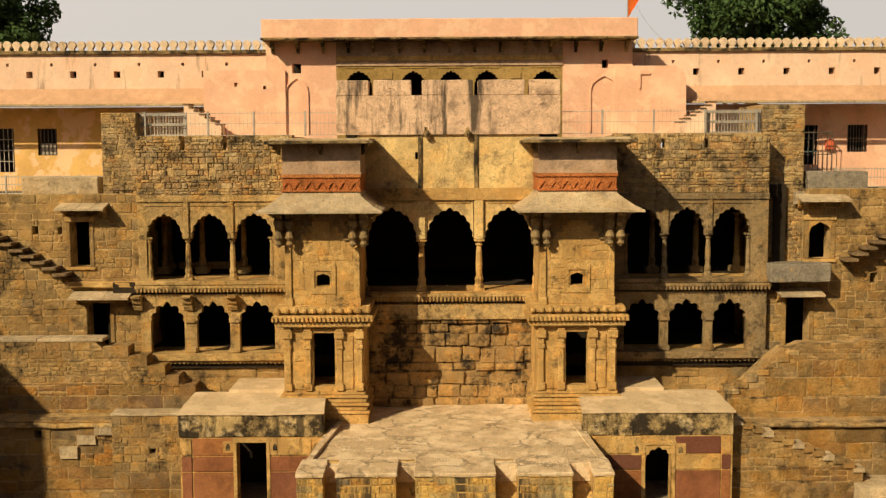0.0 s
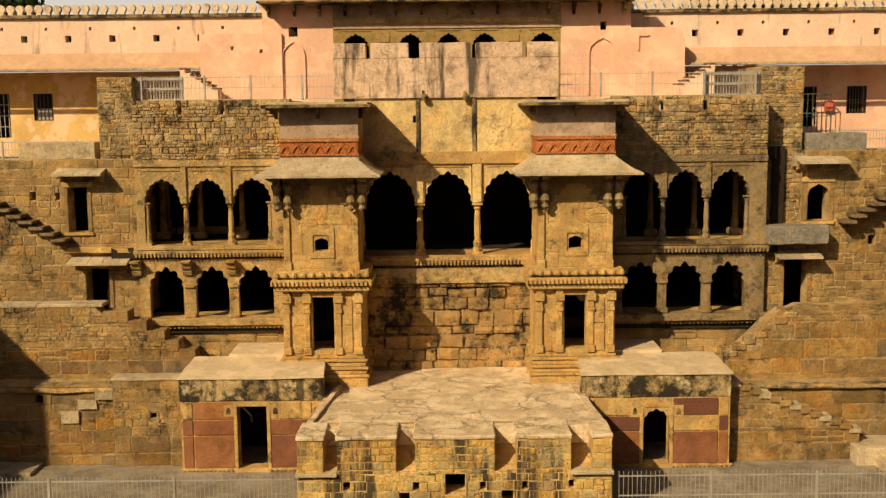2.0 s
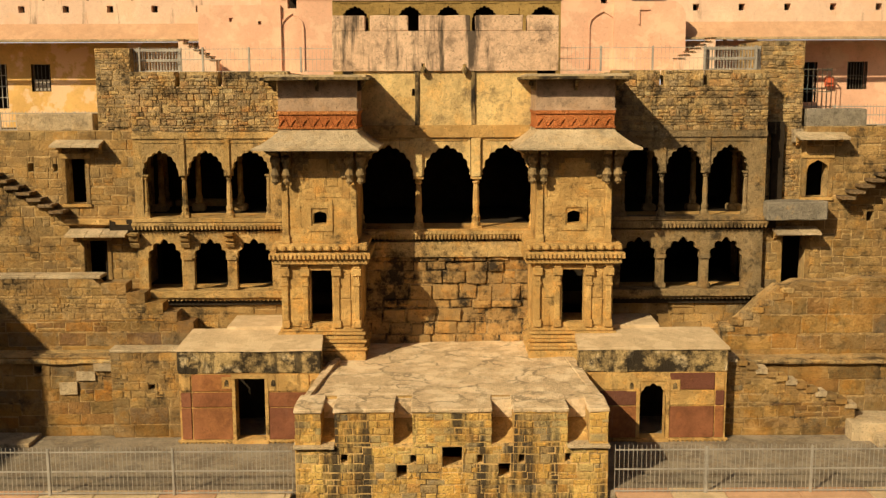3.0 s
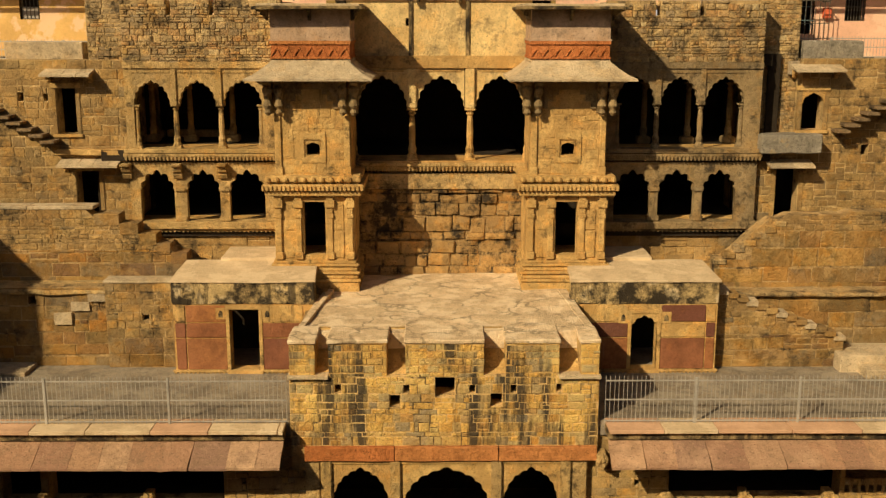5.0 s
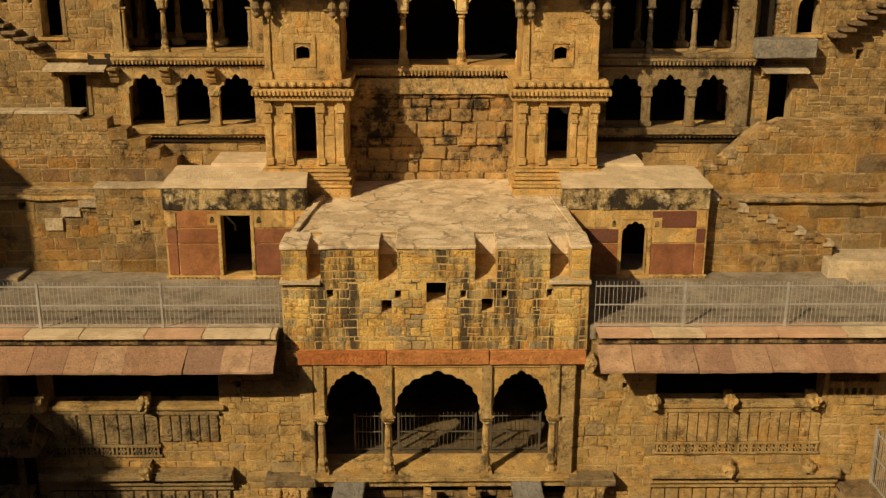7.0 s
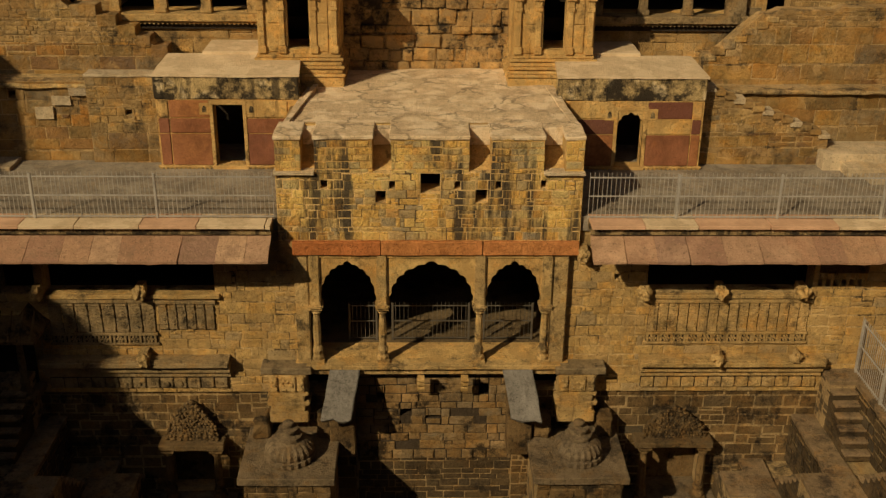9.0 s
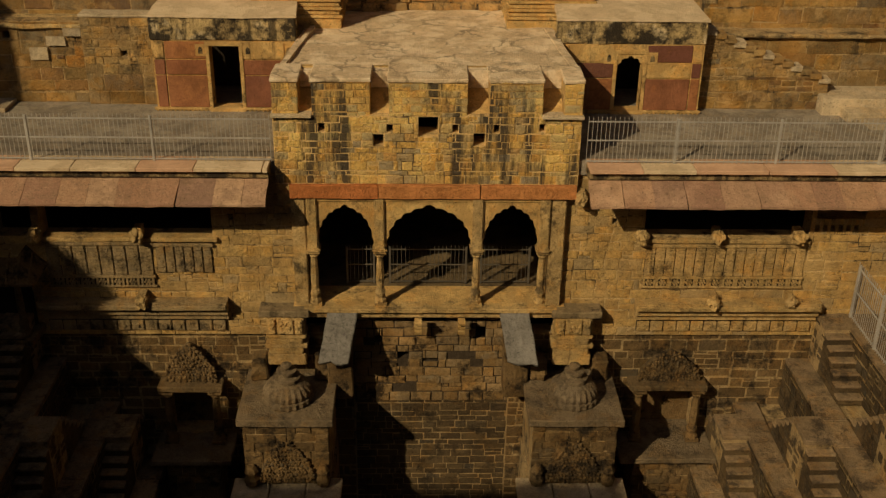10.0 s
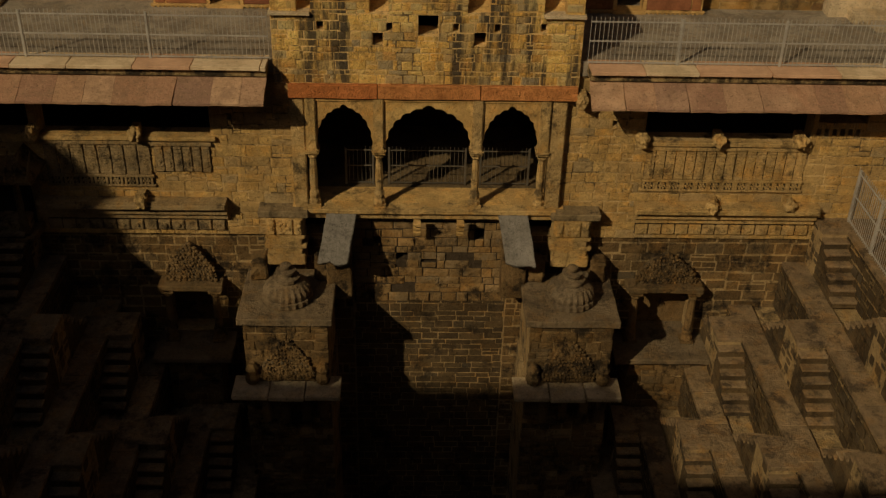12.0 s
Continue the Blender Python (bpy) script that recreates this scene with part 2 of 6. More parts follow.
M_TERRACE = surface("terrace_paving", [(0, (0.29, 0.24, 0.18)), (1, (0.32, 0.27, 0.20))], grain=0.4, patch=((0.36, 0.31, 0.23), 0.6, 0.53), stain=((0.15, 0.12, 0.09), 0.6, 0.58), bump=0.5, vary=0.3)
M_RAIL = surface("grey_painted_steel", [(0, (0.42, 0.39, 0.34)), (1, (0.42, 0.39, 0.34))], rough=0.5, grain=0.1, bump=0, metal=0.2, speck=0.25)
M_IRON = surface("dull_iron_bars", [(0, (0.16, 0.14, 0.11)), (1, (0.16, 0.14, 0.11))], rough=0.55, grain=0.2, bump=0, metal=0.5, speck=0.25)
# near-black base colour holds the shade of rooms behind openings
M_INSIDE = surface("shade_black_interior_stone", [(0, (0.035, 0.025, 0.015)), (1, (0.035, 0.025, 0.015))], bump=0.4)
M_WOOD = surface("dark_timber", [(0, (0.10, 0.06, 0.03)), (1, (0.13, 0.08, 0.04))], bump=0.3)
M_STEP = surface("worn_dark_steps", [(0, (0.33, 0.225, 0.115)), (0.5, (0.26, 0.18, 0.10)), (1, (0.39, 0.27, 0.14))], stain=(BLACK, 0.75, 0.56), bump=0.6, vary=0.6)
M_EARTH = surface("dry_earth", [(0, (0.33, 0.25, 0.16)), (1, (0.33, 0.25, 0.16))], bump=0.4)
M_LEAF = surface("tree_leaves", [(0, (0.03, 0.07, 0.02)), (0.5, (0.05, 0.10, 0.03)), (1, (0.07, 0.12, 0.03))], rough=0.7, grain=0.2, bump=0, speck=0.25)
M_BARK = surface("tree_bark", [(0, (0.10, 0.07, 0.05)), (1, (0.12, 0.09, 0.06))], bump=0.5)
# yellow limewash darkened to olive, painting in the eave's shade on the loggia
M_OLIVE = surface("eave_shaded_limewash", [(0, (0.36, 0.24, 0.08)), (1, (0.36, 0.24, 0.08))], grain=0.25, stain=(BLACK, 0.6, 0.62), bump=0.3)
M_CREST = surface("pale_crest_plaster", [(0, (0.80, 0.64, 0.46)), (1, (0.72, 0.55, 0.38))], grain=0.2, mottle=0.3, stain=((0.12, 0.09, 0.06), 0.7, 0.60), bump=0.4, speck=0.4)
M_GREYSLAB = surface("cold_grey_slab", [(0, (0.21, 0.19, 0.16)), (1, (0.24, 0.22, 0.19))], grain=0.4, stain=(BLACK, 0.6, 0.60), bump=0.7)
M_COLD = surface("blue_grey_ledge_stone", [(0, (0.33, 0.29, 0.22)), (1, (0.28, 0.25, 0.20))], grain=0.4, mottle=0.6, patch=((0.50, 0.34, 0.15), 0.6, 0.60), stain=(BLACK, 0.6, 0.60), bump=0.7)
M_PORCH = surface("shaded_porch_floor", [(0, (0.17, 0.12, 0.06)), (1, (0.20, 0.14, 0.07))], grain=0.5, stain=(BLACK, 0.7, 0.56), bump=0.5)
M_FLAG = surface("orange_cloth", [(0, (0.75, 0.16, 0.03)), (1, (0.75, 0.16, 0.03))], grain=0.1, bump=0, speck=0.25)
M_SHUTTER = surface("blue_grey_paint", [(0, (0.14, 0.20, 0.22)), (1, (0.14, 0.20, 0.22))], grain=0.2, bump=0, speck=0.25)
M_TINY_RED = surface("orange_red_paint", [(0, (0.65, 0.14, 0.06)), (1, (0.65, 0.14, 0.06))], grain=0.15, bump=0, speck=0.25)


# ---- mesh helpers ----
def thing(name, label, category, group="", kind=""):
    return tagged(new(name), label, category, group, kind)


def part(name, bm, material, parent=None, label=""):
    me = bpy.data.meshes.new(name)
    bmesh.ops.recalc_face_normals(bm, faces=bm.faces)
    bm.to_mesh(me)
    bm.free()
    me.materials.append(material)
    ob = new(name, me)
    ob.parent = parent
    return tagged(ob, label)


def bx(bm, x0, x1, y0, y1, z0, z1, jit=0.0):
    vs = [bm.verts.new((x + random.uniform(-jit, jit), y + random.uniform(-jit, jit), z + random.uniform(-jit, jit)))
          for x in (x0, x1) for y in (y0, y1) for z in (z0, z1)]
    for f in ((0, 1, 3, 2), (4, 6, 7, 5), (0, 4, 5, 1), (2, 3, 7, 6), (0, 2, 6, 4), (1, 5, 7, 3)):
        bm.faces.new([vs[i] for i in f])
    return vs


def box(*dims, jit=0.0):
    bm = bmesh.new()
    bx(bm, *dims, jit=jit)
    return bm


def soft_box(x0, x1, y0, y1, z0, z1, r=0.03, jit=0.0):
    bm = box(x0, x1, y0, y1, z0, z1, jit=jit)
    bmesh.ops.bevel(bm, geom=bm.edges[:], offset=r, segments=2, affect="EDGES")
    return bm


def worn_slab(x0, x1, y0, y1, z0, z1, cut=0.45, wear=0.03, seed=0):
    """A slab whose edges are chipped and whose faces wave a little."""
    bm = box(x0, x1, y0, y1, z0, z1)
    for axis, (a, b) in enumerate(((x0, x1), (y0, y1), (z0, z1))):
        n = int((b - a) / cut)
        for i in range(1, n):
            co = [0, 0, 0]
            no = [0, 0, 0]
            co[axis], no[axis] = a + (b - a) * i / n, 1
            bmesh.ops.bisect_plane(bm, geom=bm.verts[:] + bm.edges[:] + bm.faces[:], plane_co=co, plane_no=no)
    for v in bm.verts:
        d = noise.noise_vector(v.co * 1.7 + Vector((seed, 0, 0)))
        v.co += d * wear
    bmesh.ops.bevel(bm, geom=[e for e in bm.edges if len(e.link_faces) == 2 and e.calc_face_angle(0) > 0.9], offset=wear * 0.8, segments=1, affect="EDGES")
    return bm


def prism(bm, pts, y0, y1):
    """pts: (x, z) round a flat shape, given depth from y0 to y1."""
    a = [bm.verts.new((x, y0, z)) for x, z in pts]
    b = [bm.verts.new((x, y1, z)) for x, z in pts]
    bm.faces.new(a)
    bm.faces.new(b[::-1])
    for i in range(len(pts)):
        j = (i + 1) % len(pts)
        bm.faces.new((a[i], b[i], b[j], a[j]))


def lathe(bm, profile, cx, cy, z=0.0, seg=10, turn=0.0):
    rings = []
    for r, h in profile:
        rings.append([bm.verts.new((cx + r * math.cos(2 * math.pi * i / seg + turn), cy + r * math.sin(2 * math.pi * i / seg + turn), z + h)) for i in range(seg)])
    for a, b in zip(rings, rings[1:]):
        for i in range(seg):
            j = (i + 1) % seg
            bm.faces.new((a[i], a[j], b[j], b[i]))
    bm.faces.new(rings[0][::-1])
    bm.faces.new(rings[-1])


def arch_line(x0, x1, spring, top, foils=7, deep=0.09, point=0.06, full=1.0):
    """A cusped arch from the left springing to the right one."""
    xm, a, h = (x0 + x1) / 2, (x1 - x0) / 2, top - spring
    pts = []
    n = foils * 6
    for i in range(n + 1):
        th = math.pi * (1 - i / n)
        r = 1 - deep + deep * abs(math.sin(foils * th)) if 0 < i < n else 1
        lift = point * h * math.exp(-((th - math.pi / 2) / 0.16) ** 2)
        c, q = math.cos(th), max(0.0, math.sin(th))
        pts.append((xm + a * r * math.copysign(abs(c) ** full, c), spring + (h * (1 - point)) * r * q ** full + lift))
    return pts


def arch_panel(x0, x1, z_top, spring, apex, y0, y1, foils=7, deep=0.09, full=1.0):
    bm = bmesh.new()
    prism(bm, [(x0, z_top), *arch_line(x0, x1, spring, apex, foils, deep, full=full), (x1, z_top)], y0, y1)
    return bm


def holed(x0, x1, y0, y1, z0, z1, holes=()):
    """A wall that its openings go through."""
    xs = sorted({x0, x1, *[min(max(v, x0), x1) for h in holes for v in h[:2]]})
    zs = sorted({z0, z1, *[min(max(v, z0), z1) for h in holes for v in h[2:]]})
    full = lambda i, k: 0 <= i < len(xs) - 1 and 0 <= k < len(zs) - 1 and not any(
        h[0] < (xs[i] + xs[i + 1]) / 2 < h[1] and h[2] < (zs[k] + zs[k + 1]) / 2 < h[3] for h in holes)
    bm = bmesh.new()
    v = {}

    def vert(i, j, k):
        if (i, j, k) not in v:
            v[i, j, k] = bm.verts.new((xs[i], (y0, y1)[j], zs[k]))
        return v[i, j, k]
    for i in range(len(xs) - 1):
        for k in range(len(zs) - 1):
            if not full(i, k):
                continue
            for j in (0, 1):
                bm.faces.new([vert(i, j, k), vert(i + 1, j, k), vert(i + 1, j, k + 1), vert(i, j, k + 1)])
            for di, dk, e in ((-1, 0, ((i, k), (i, k + 1))), (1, 0, ((i + 1, k), (i + 1, k + 1))), (0, -1, ((i, k), (i + 1, k))), (0, 1, ((i, k + 1), (i + 1, k + 1)))):
                if not full(i + di, k + dk):
                    (p, r), (s, u) = e
                    bm.faces.new([vert(p, 0, r), vert(s, 0, u), vert(s, 1, u), vert(p, 1, r)])
    return bm


BLOCKS = {}


def block_mesh(material, kind):
    """A worn stone, 1 x 1 in front and 1 deep, with a chamfered front; five kinds to a material."""
    key = (material.name, kind)
    if key not in BLOCKS:
        rnd = random.Random(kind * 7 + 3)
        bm = bmesh.new()
        ins = 0.06
        back = [bm.verts.new((x, 0, z)) for x, z in ((0, 0), (1, 0), (1, 1), (0, 1))]
        mid = [bm.verts.new((x, -0.55, z)) for x, z in ((0, 0), (1, 0), (1, 1), (0, 1))]
        w = lambda: rnd.uniform(-0.03, 0.04)
        ring = [(ins, ins), (0.5, ins * 0.6), (1 - ins, ins), (1 - ins * 0.6, 0.5), (1 - ins, 1 - ins), (0.5, 1 - ins * 0.6), (ins, 1 - ins), (ins * 0.6, 0.5)]
        front = [bm.verts.new((x + w(), -1 + rnd.uniform(-0.18, 0.18), z + w() * 1.3)) for x, z in ring]
        heart = bm.verts.new((0.5 + w(), -1.15 + rnd.uniform(-0.2, 0.1), 0.5 + w()))
        for i in range(4):
            bm.faces.new((back[i], back[(i + 1) % 4], mid[(i + 1) % 4], mid[i]))
            bm.faces.new((mid[i], mid[(i + 1) % 4], front[(2 * i + 2) % 8], front[2 * i + 1], front[2 * i]))
        for i in range(8):
            bm.faces.new((front[i], front[(i + 1) % 8], heart))
        bmesh.ops.recalc_face_normals(bm, faces=bm.faces)
        me = bpy.data.meshes.new("stone_block")
        bm.to_mesh(me)
        bm.free()
        me.materials.append(material)
        BLOCKS[key] = me
    return BLOCKS[key]


def masonry(parent, x0, x1, z0, z1, y, material, holes=(), course=0.28, length=0.5, proud=0.035, joint=0.018, seed=0, name="stone_block",
            top=None, singles=300, turn=None, gaps=0.0, wild=0.25, split=0.3):
    """Coursed stones on the face of a wall that looks towards -y, or turned by the pose `turn`. top: height of the wall's top at x."""
    rnd = random.Random(seed)
    cells = []
    z = z0
    while z < z1 - 0.05:
        h = min(course * rnd.uniform(1 - wild, 1 + wild * 1.4), z1 - z)
        if z1 - z - h < 0.09:
            h = z1 - z
        x = x0 - rnd.uniform(0, length * 0.6)
        while x < x1 - 0.02:
            w = length * rnd.uniform(0.55, 1.6)
            a, b = max(x, x0), min(x + w, x1)
            x += w
            if b - a < 0.07:
                continue
            if any(a < q[1] and b > q[0] and z < q[3] and z + h > q[2] for q in holes):
                pieces = [(a, b, z, z + h)]
                for q in holes:
                    nxt = []
                    for p in pieces:
                        if p[0] < q[1] and p[1] > q[0] and p[2] < q[3] and p[3] > q[2]:
                            nxt += [(p[0], q[0], p[2], p[3])] if q[0] - p[0] > 0.06 else []
                            nxt += [(q[1], p[1], p[2], p[3])] if p[1] - q[1] > 0.06 else []
                            c, d = max(p[0], q[0]), min(p[1], q[1])
                            nxt += [(c, d, p[2], q[2])] if q[2] - p[2] > 0.06 else []
                            nxt += [(c, d, q[3], p[3])] if p[3] - q[3] > 0.06 else []
                        else:
                            nxt.append(p)
                    pieces = nxt
            else:
                pieces = [(a, b, z, z + h)]
                if h > course * 0.8 and b - a > length * 0.6 and rnd.random() < split:
                    m = z + h * rnd.uniform(0.35, 0.65)
                    n = a + (b - a) * rnd.uniform(0.35, 0.65)
                    pieces = [(a, b, z, m), (a, n, m, z + h), (n, b, m, z + h)] if rnd.random() < 0.6 else [(a, n, z, z + h), (n, b, z, m), (n, b, m, z + h)]
            for p in pieces:
                if rnd.random() < gaps:
                    continue
                if top and p[3] > min(top(p[0] + 0.02), top(p[1] - 0.02)) + 0.02:
                    lid = min(top(p[0] + 0.02), top(p[1] - 0.02))
                    if lid - p[2] < 0.07:
                        continue
                    p = (p[0], p[1], p[2], lid)
                cells.append(p)
        z += h
    cells.sort(key=lambda p: abs((p[0] + p[1]) / 2) * 0.3 + rnd.random())
    rest_v, rest_f = [], []
    for i, (a, b, c, d) in enumerate(cells):
        j = joint * rnd.uniform(0.5, 1.6)
        me = block_mesh(material, rnd.randrange(5))
        sag = 0.16 * course * (noise.noise(Vector(((a + b) * 0.45, seed, c * 0.5))) + noise.noise(Vector(((a + b) * 1.7, seed + 5, c))))
        if z0 + 0.1 < c and d < z1 - 0.1:
            c, d = c + sag, d + sag
        m = Matrix.LocRotScale((a + j / 2, y, c + j / 2), Euler((0, rnd.uniform(-0.022, 0.022), 0)), (b - a - j, proud * rnd.uniform(0.4, 1.9), d - c - j))
        if turn:
            m = turn @ m
        if i < singles:
            ob = new(name, me)
            ob.parent, ob.matrix_basis = parent, m
        else:
            k = len(rest_v)
            rest_v += [m @ v.co for v in me.vertices]
            rest_f += [[q + k for q in f.vertices] for f in me.polygons]
    if rest_v:
        me = bpy.data.meshes.new(name + "s")
        me.from_pydata(rest_v, [], rest_f)
        me.materials.append(material)
        ob = new(name + "s", me)
        ob.parent = parent
        tagged(ob, kind="stuff")


def hip_eave(name, x0, x1, y0, y1, z_low, z_high, out, material, parent, thick=0.07, label="", back=True):
    """A sloping stone eave round a box: from `out` beyond it at z_low up to it at z_high, slightly hollow."""
    bm = bmesh.new()
    rings = []
    for k in (0, 0.35, 0.7, 1.0):
        o = out * (1 - k)
        z = z_low + (z_high - z_low) * (k ** 1.35)
        rings.append([bm.verts.new((x, y, z)) for x, y in ((x0 - o, y1), (x0 - o, y0 - o), (x1 + o, y0 - o), (x1 + o, y1))])
    under = [[bm.verts.new(v.co - Vector((0, 0, thick))) for v in ring] for ring in rings]
    for s in (rings, under):
        for a, b in zip(s, s[1:]):
            for i in range(3):
                bm.faces.new((a[i], a[i + 1], b[i + 1], b[i]))
    for i in range(3):
        bm.faces.new((rings[0][i], rings[0][i + 1], under[0][i + 1], under[0][i]))
        bm.faces.new((rings[-1][i], rings[-1][i + 1], under[-1][i + 1], under[-1][i]))
    for e in (0, 3):
        for k in range(3):
            bm.faces.new((rings[k][e], rings[k + 1][e], under[k + 1][e], under[k][e]))
    return part(name, bm, material, parent, label)


COLUMN = [(0.17, 0.0), (0.17, 0.10), (0.13, 0.14), (0.15, 0.22), (0.10, 0.30), (0.115, 0.50), (0.095, 0.78), (0.08, 0.86), (0.13, 0.90), (0.10, 0.94), (0.15, 1.0)]


def column(name, x, y, z0, z1, r, parent, material, seg=8):
    bm = bmesh.new()
    h = z1 - z0
    lathe(bm, [(a * r / 0.13, b * h) for a, b in COLUMN], x, y, z0, seg, math.pi / seg)
    bx(bm, x - r * 1.35, x + r * 1.35, y - r * 1.35, y + r * 1.35, z0, z0 + 0.09)
    bx(bm, x - r * 1.3, x + r * 1.3, y - r * 1.3, y + r * 1.3, z1 - 0.06, z1)
    return part(name, bm, material, parent)


def bracket(name, x, y, z1, parent, material, h=0.7, out=0.35, w=0.14, way=(0, -1)):
    """A curling stone bracket that hangs below z1 and reaches out by `out`."""
    bm = bmesh.new()
    line = [(0, -h), (0.10, -h * 0.95), (0.28, -h * 0.72), (0.22, -h * 0.6), (0.5, -h * 0.5), (0.62, -h * 0.3), (0.52, -h * 0.24), (0.95, -h * 0.12), (1.0, 0), (0, 0)]
    d = Vector((way[0], way[1], 0)).normalized()
    s = Vector((-d.y, d.x, 0)) * (w / 2)
    o = Vector((x, y, z1))
    a = [bm.verts.new(o + d * (u * out) + Vector((0, 0, v)) - s) for u, v in line]
    b = [bm.verts.new(o + d * (u * out) + Vector((0, 0, v)) + s) for u, v in line]
    bm.faces.new(a)
    bm.faces.new(b[::-1])
    for i in range(len(line)):
        j = (i + 1) % len(line)
        bm.faces.new((a[i], b[i], b[j], a[j]))
    return part(name, bm, material, parent)


def cornice(name, x0, x1, y, z0, z1, out, parent, material, teeth=0.0, label=""):
    """A moulded ledge that steps out from a wall at y, with a row of small teeth below its lip."""
    bm = bmesh.new()
    h = z1 - z0
    bx(bm, x0, x1, y - out * 0.4, y, z0, z0 + h * 0.3)
    bx(bm, x0 - 0.01, x1 + 0.01, y - out * 0.7, y, z0 + h * 0.3, z0 + h * 0.6)
    bx(bm, x0 - 0.02, x1 + 0.02, y - out, y, z0 + h * 0.6, z1)
    ob = part(name, bm, material, parent, label)
    if teeth:
        bm = bmesh.new()
        n = int((x1 - x0) / teeth)
        for i in range(n):
            cx = x0 + (i + 0.5) * (x1 - x0) / n
            prism(bm, [(cx - teeth * 0.33, z0 + h * 0.55), (cx + teeth * 0.33, z0 + h * 0.55), (cx + teeth * 0.2, z0 + h * 0.1), (cx, z0 - h * 0.05), (cx - teeth * 0.2, z0 + h * 0.1)], y - out * 0.95, y - out * 0.3)
        tagged(part("dentil_row", bm, material, ob), kind="stuff")
    return ob


# ---- the large structure: ground, pit, floors ----
RIM = -1.6          # level of the land round the well
TERR = -11.42       # the railed terrace
bm = bmesh.new()
FAR = 900.0
for x0, x1, y0, y1 in ((-FAR, -25.0, -FAR, FAR), (16.2, FAR, -FAR, FAR), (-25.0, 16.2, -FAR, 0.5), (-25.0, 16.2, 45.0, FAR)):
    bm.faces.new([bm.verts.new((x, y, RIM)) for x, y in ((x0, y0), (x1, y0), (x1, y1), (x0, y1))])
bmesh.ops.remove_doubles(bm, verts=bm.verts, dist=0.01)
tagged(part("ground", bm, M_EARTH), "dry trodden earth round the stepwell", "ground", kind="structure")
# unseen well sides; their stone is dark to limit bounced light
for nm, dims in (("wall_south", (-25.0, 16.2, -0.1, 0.5, -31, RIM + 0.01)), ("wall_west", (-25.6, -25.0, -0.1, 45, -31, RIM + 0.01)), ("wall_east", (16.2, 16.8, -0.1, 45, -31, RIM + 0.01))):
    tagged(part(nm, box(*dims), M_LOWER), "unseen wall closing the side of the well, darkened to cut bounce", "wall", kind="structure")
tagged(part("pit_floor", box(-25, 16.2, 0.5, 30, -31.0, -30.6), M_STEP), "dark stone floor at the bottom of the well", "floor", kind="structure")

# added out-of-view blocks, placed and sized for the shadows they cast
for nm, dims in (("side_range", (-25, -19.9, 25.6, 45, -31, RIM)), ("west_terrace", (-24.9, -15.25, 0.6, 28.7, -31, TERR - 0.05)), ("south_range", (-31, -17.2, -9, -1.6, RIM, 4.5)), ("corner_range", (-45, -25.0, -1.5, 6, RIM, 1.0)), ("gate_range", (-29, -25.0, 10.2, 25, RIM, 1.15))):
    tagged(part(nm, box(*dims), M_LOWER), "unseen plain block added to shade the well", "building", kind="structure")

# floors and dark rooms inside the palace side; their shade is in the stone colour
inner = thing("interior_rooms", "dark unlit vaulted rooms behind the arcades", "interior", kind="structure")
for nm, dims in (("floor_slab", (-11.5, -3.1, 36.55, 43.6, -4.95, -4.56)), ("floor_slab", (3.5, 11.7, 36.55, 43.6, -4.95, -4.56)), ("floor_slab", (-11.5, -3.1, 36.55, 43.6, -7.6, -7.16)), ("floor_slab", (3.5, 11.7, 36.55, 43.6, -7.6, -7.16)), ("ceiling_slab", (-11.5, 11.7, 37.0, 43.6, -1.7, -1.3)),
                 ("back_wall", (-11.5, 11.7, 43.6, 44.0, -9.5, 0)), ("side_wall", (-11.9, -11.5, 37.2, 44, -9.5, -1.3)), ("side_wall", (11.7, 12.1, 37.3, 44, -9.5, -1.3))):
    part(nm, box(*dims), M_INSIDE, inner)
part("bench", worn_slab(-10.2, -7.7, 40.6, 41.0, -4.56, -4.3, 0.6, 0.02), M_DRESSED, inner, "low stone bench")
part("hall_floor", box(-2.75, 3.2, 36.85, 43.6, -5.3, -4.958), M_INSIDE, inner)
# paler strips paint the sunlit front edge of the dark floors
for x0, x1, z in ((-10.5, -5.2, -4.55), (5.95, 11.2, -4.55), (-10.5, -5.2, -7.155), (5.95, 11.2, -7.155), (-2.75, 3.2, -4.95)):
    part("worn_floor", worn_slab(x0, x1, 36.56, 38.2, z - 0.05, z + 0.008, 0.6, 0.004), M_DRESSED, inner)

# ---- recessed wall between the towers, with the three great arches above it ----
centre = thing("wall_centre", "central palace wall with three cusped arches over a rough recess", "wall", kind="structure")
part("recess_backing", box(-2.9, 3.3, 36.86, 37.3, -9.4, -5.3), M_OLDJOINT, centre)
part("wall_above_arches", holed(-2.95, 3.35, 36.8, 37.4, -1.75, 0.5, [(-0.95, -0.72, -0.35, -0.1), (1.1, 1.27, -0.95, -0.68)]), M_PLASTER, centre)
part("lintel_band", soft_box(-2.95, 3.35, 36.72, 36.8, -1.78, -1.35, 0.015), M_DRESSED, centre)
for a, b, pa, pb in ((-2.63, -0.92, -3.0, -0.76), (-0.58, 1.06, -0.76, 1.26), (1.46, 3.12, 1.26, 3.4)):
    part("arch_spandrel", arch_panel(a, b, -1.76, -3.1, -2.03, 36.82, 37.2, 9, 0.07), M_PLASTER, centre)
    part("arch_frame", soft_box(a + 0.1, b - 0.1, 36.79, 36.82, -1.9, -1.83, 0.008), M_DRESSED, centre)
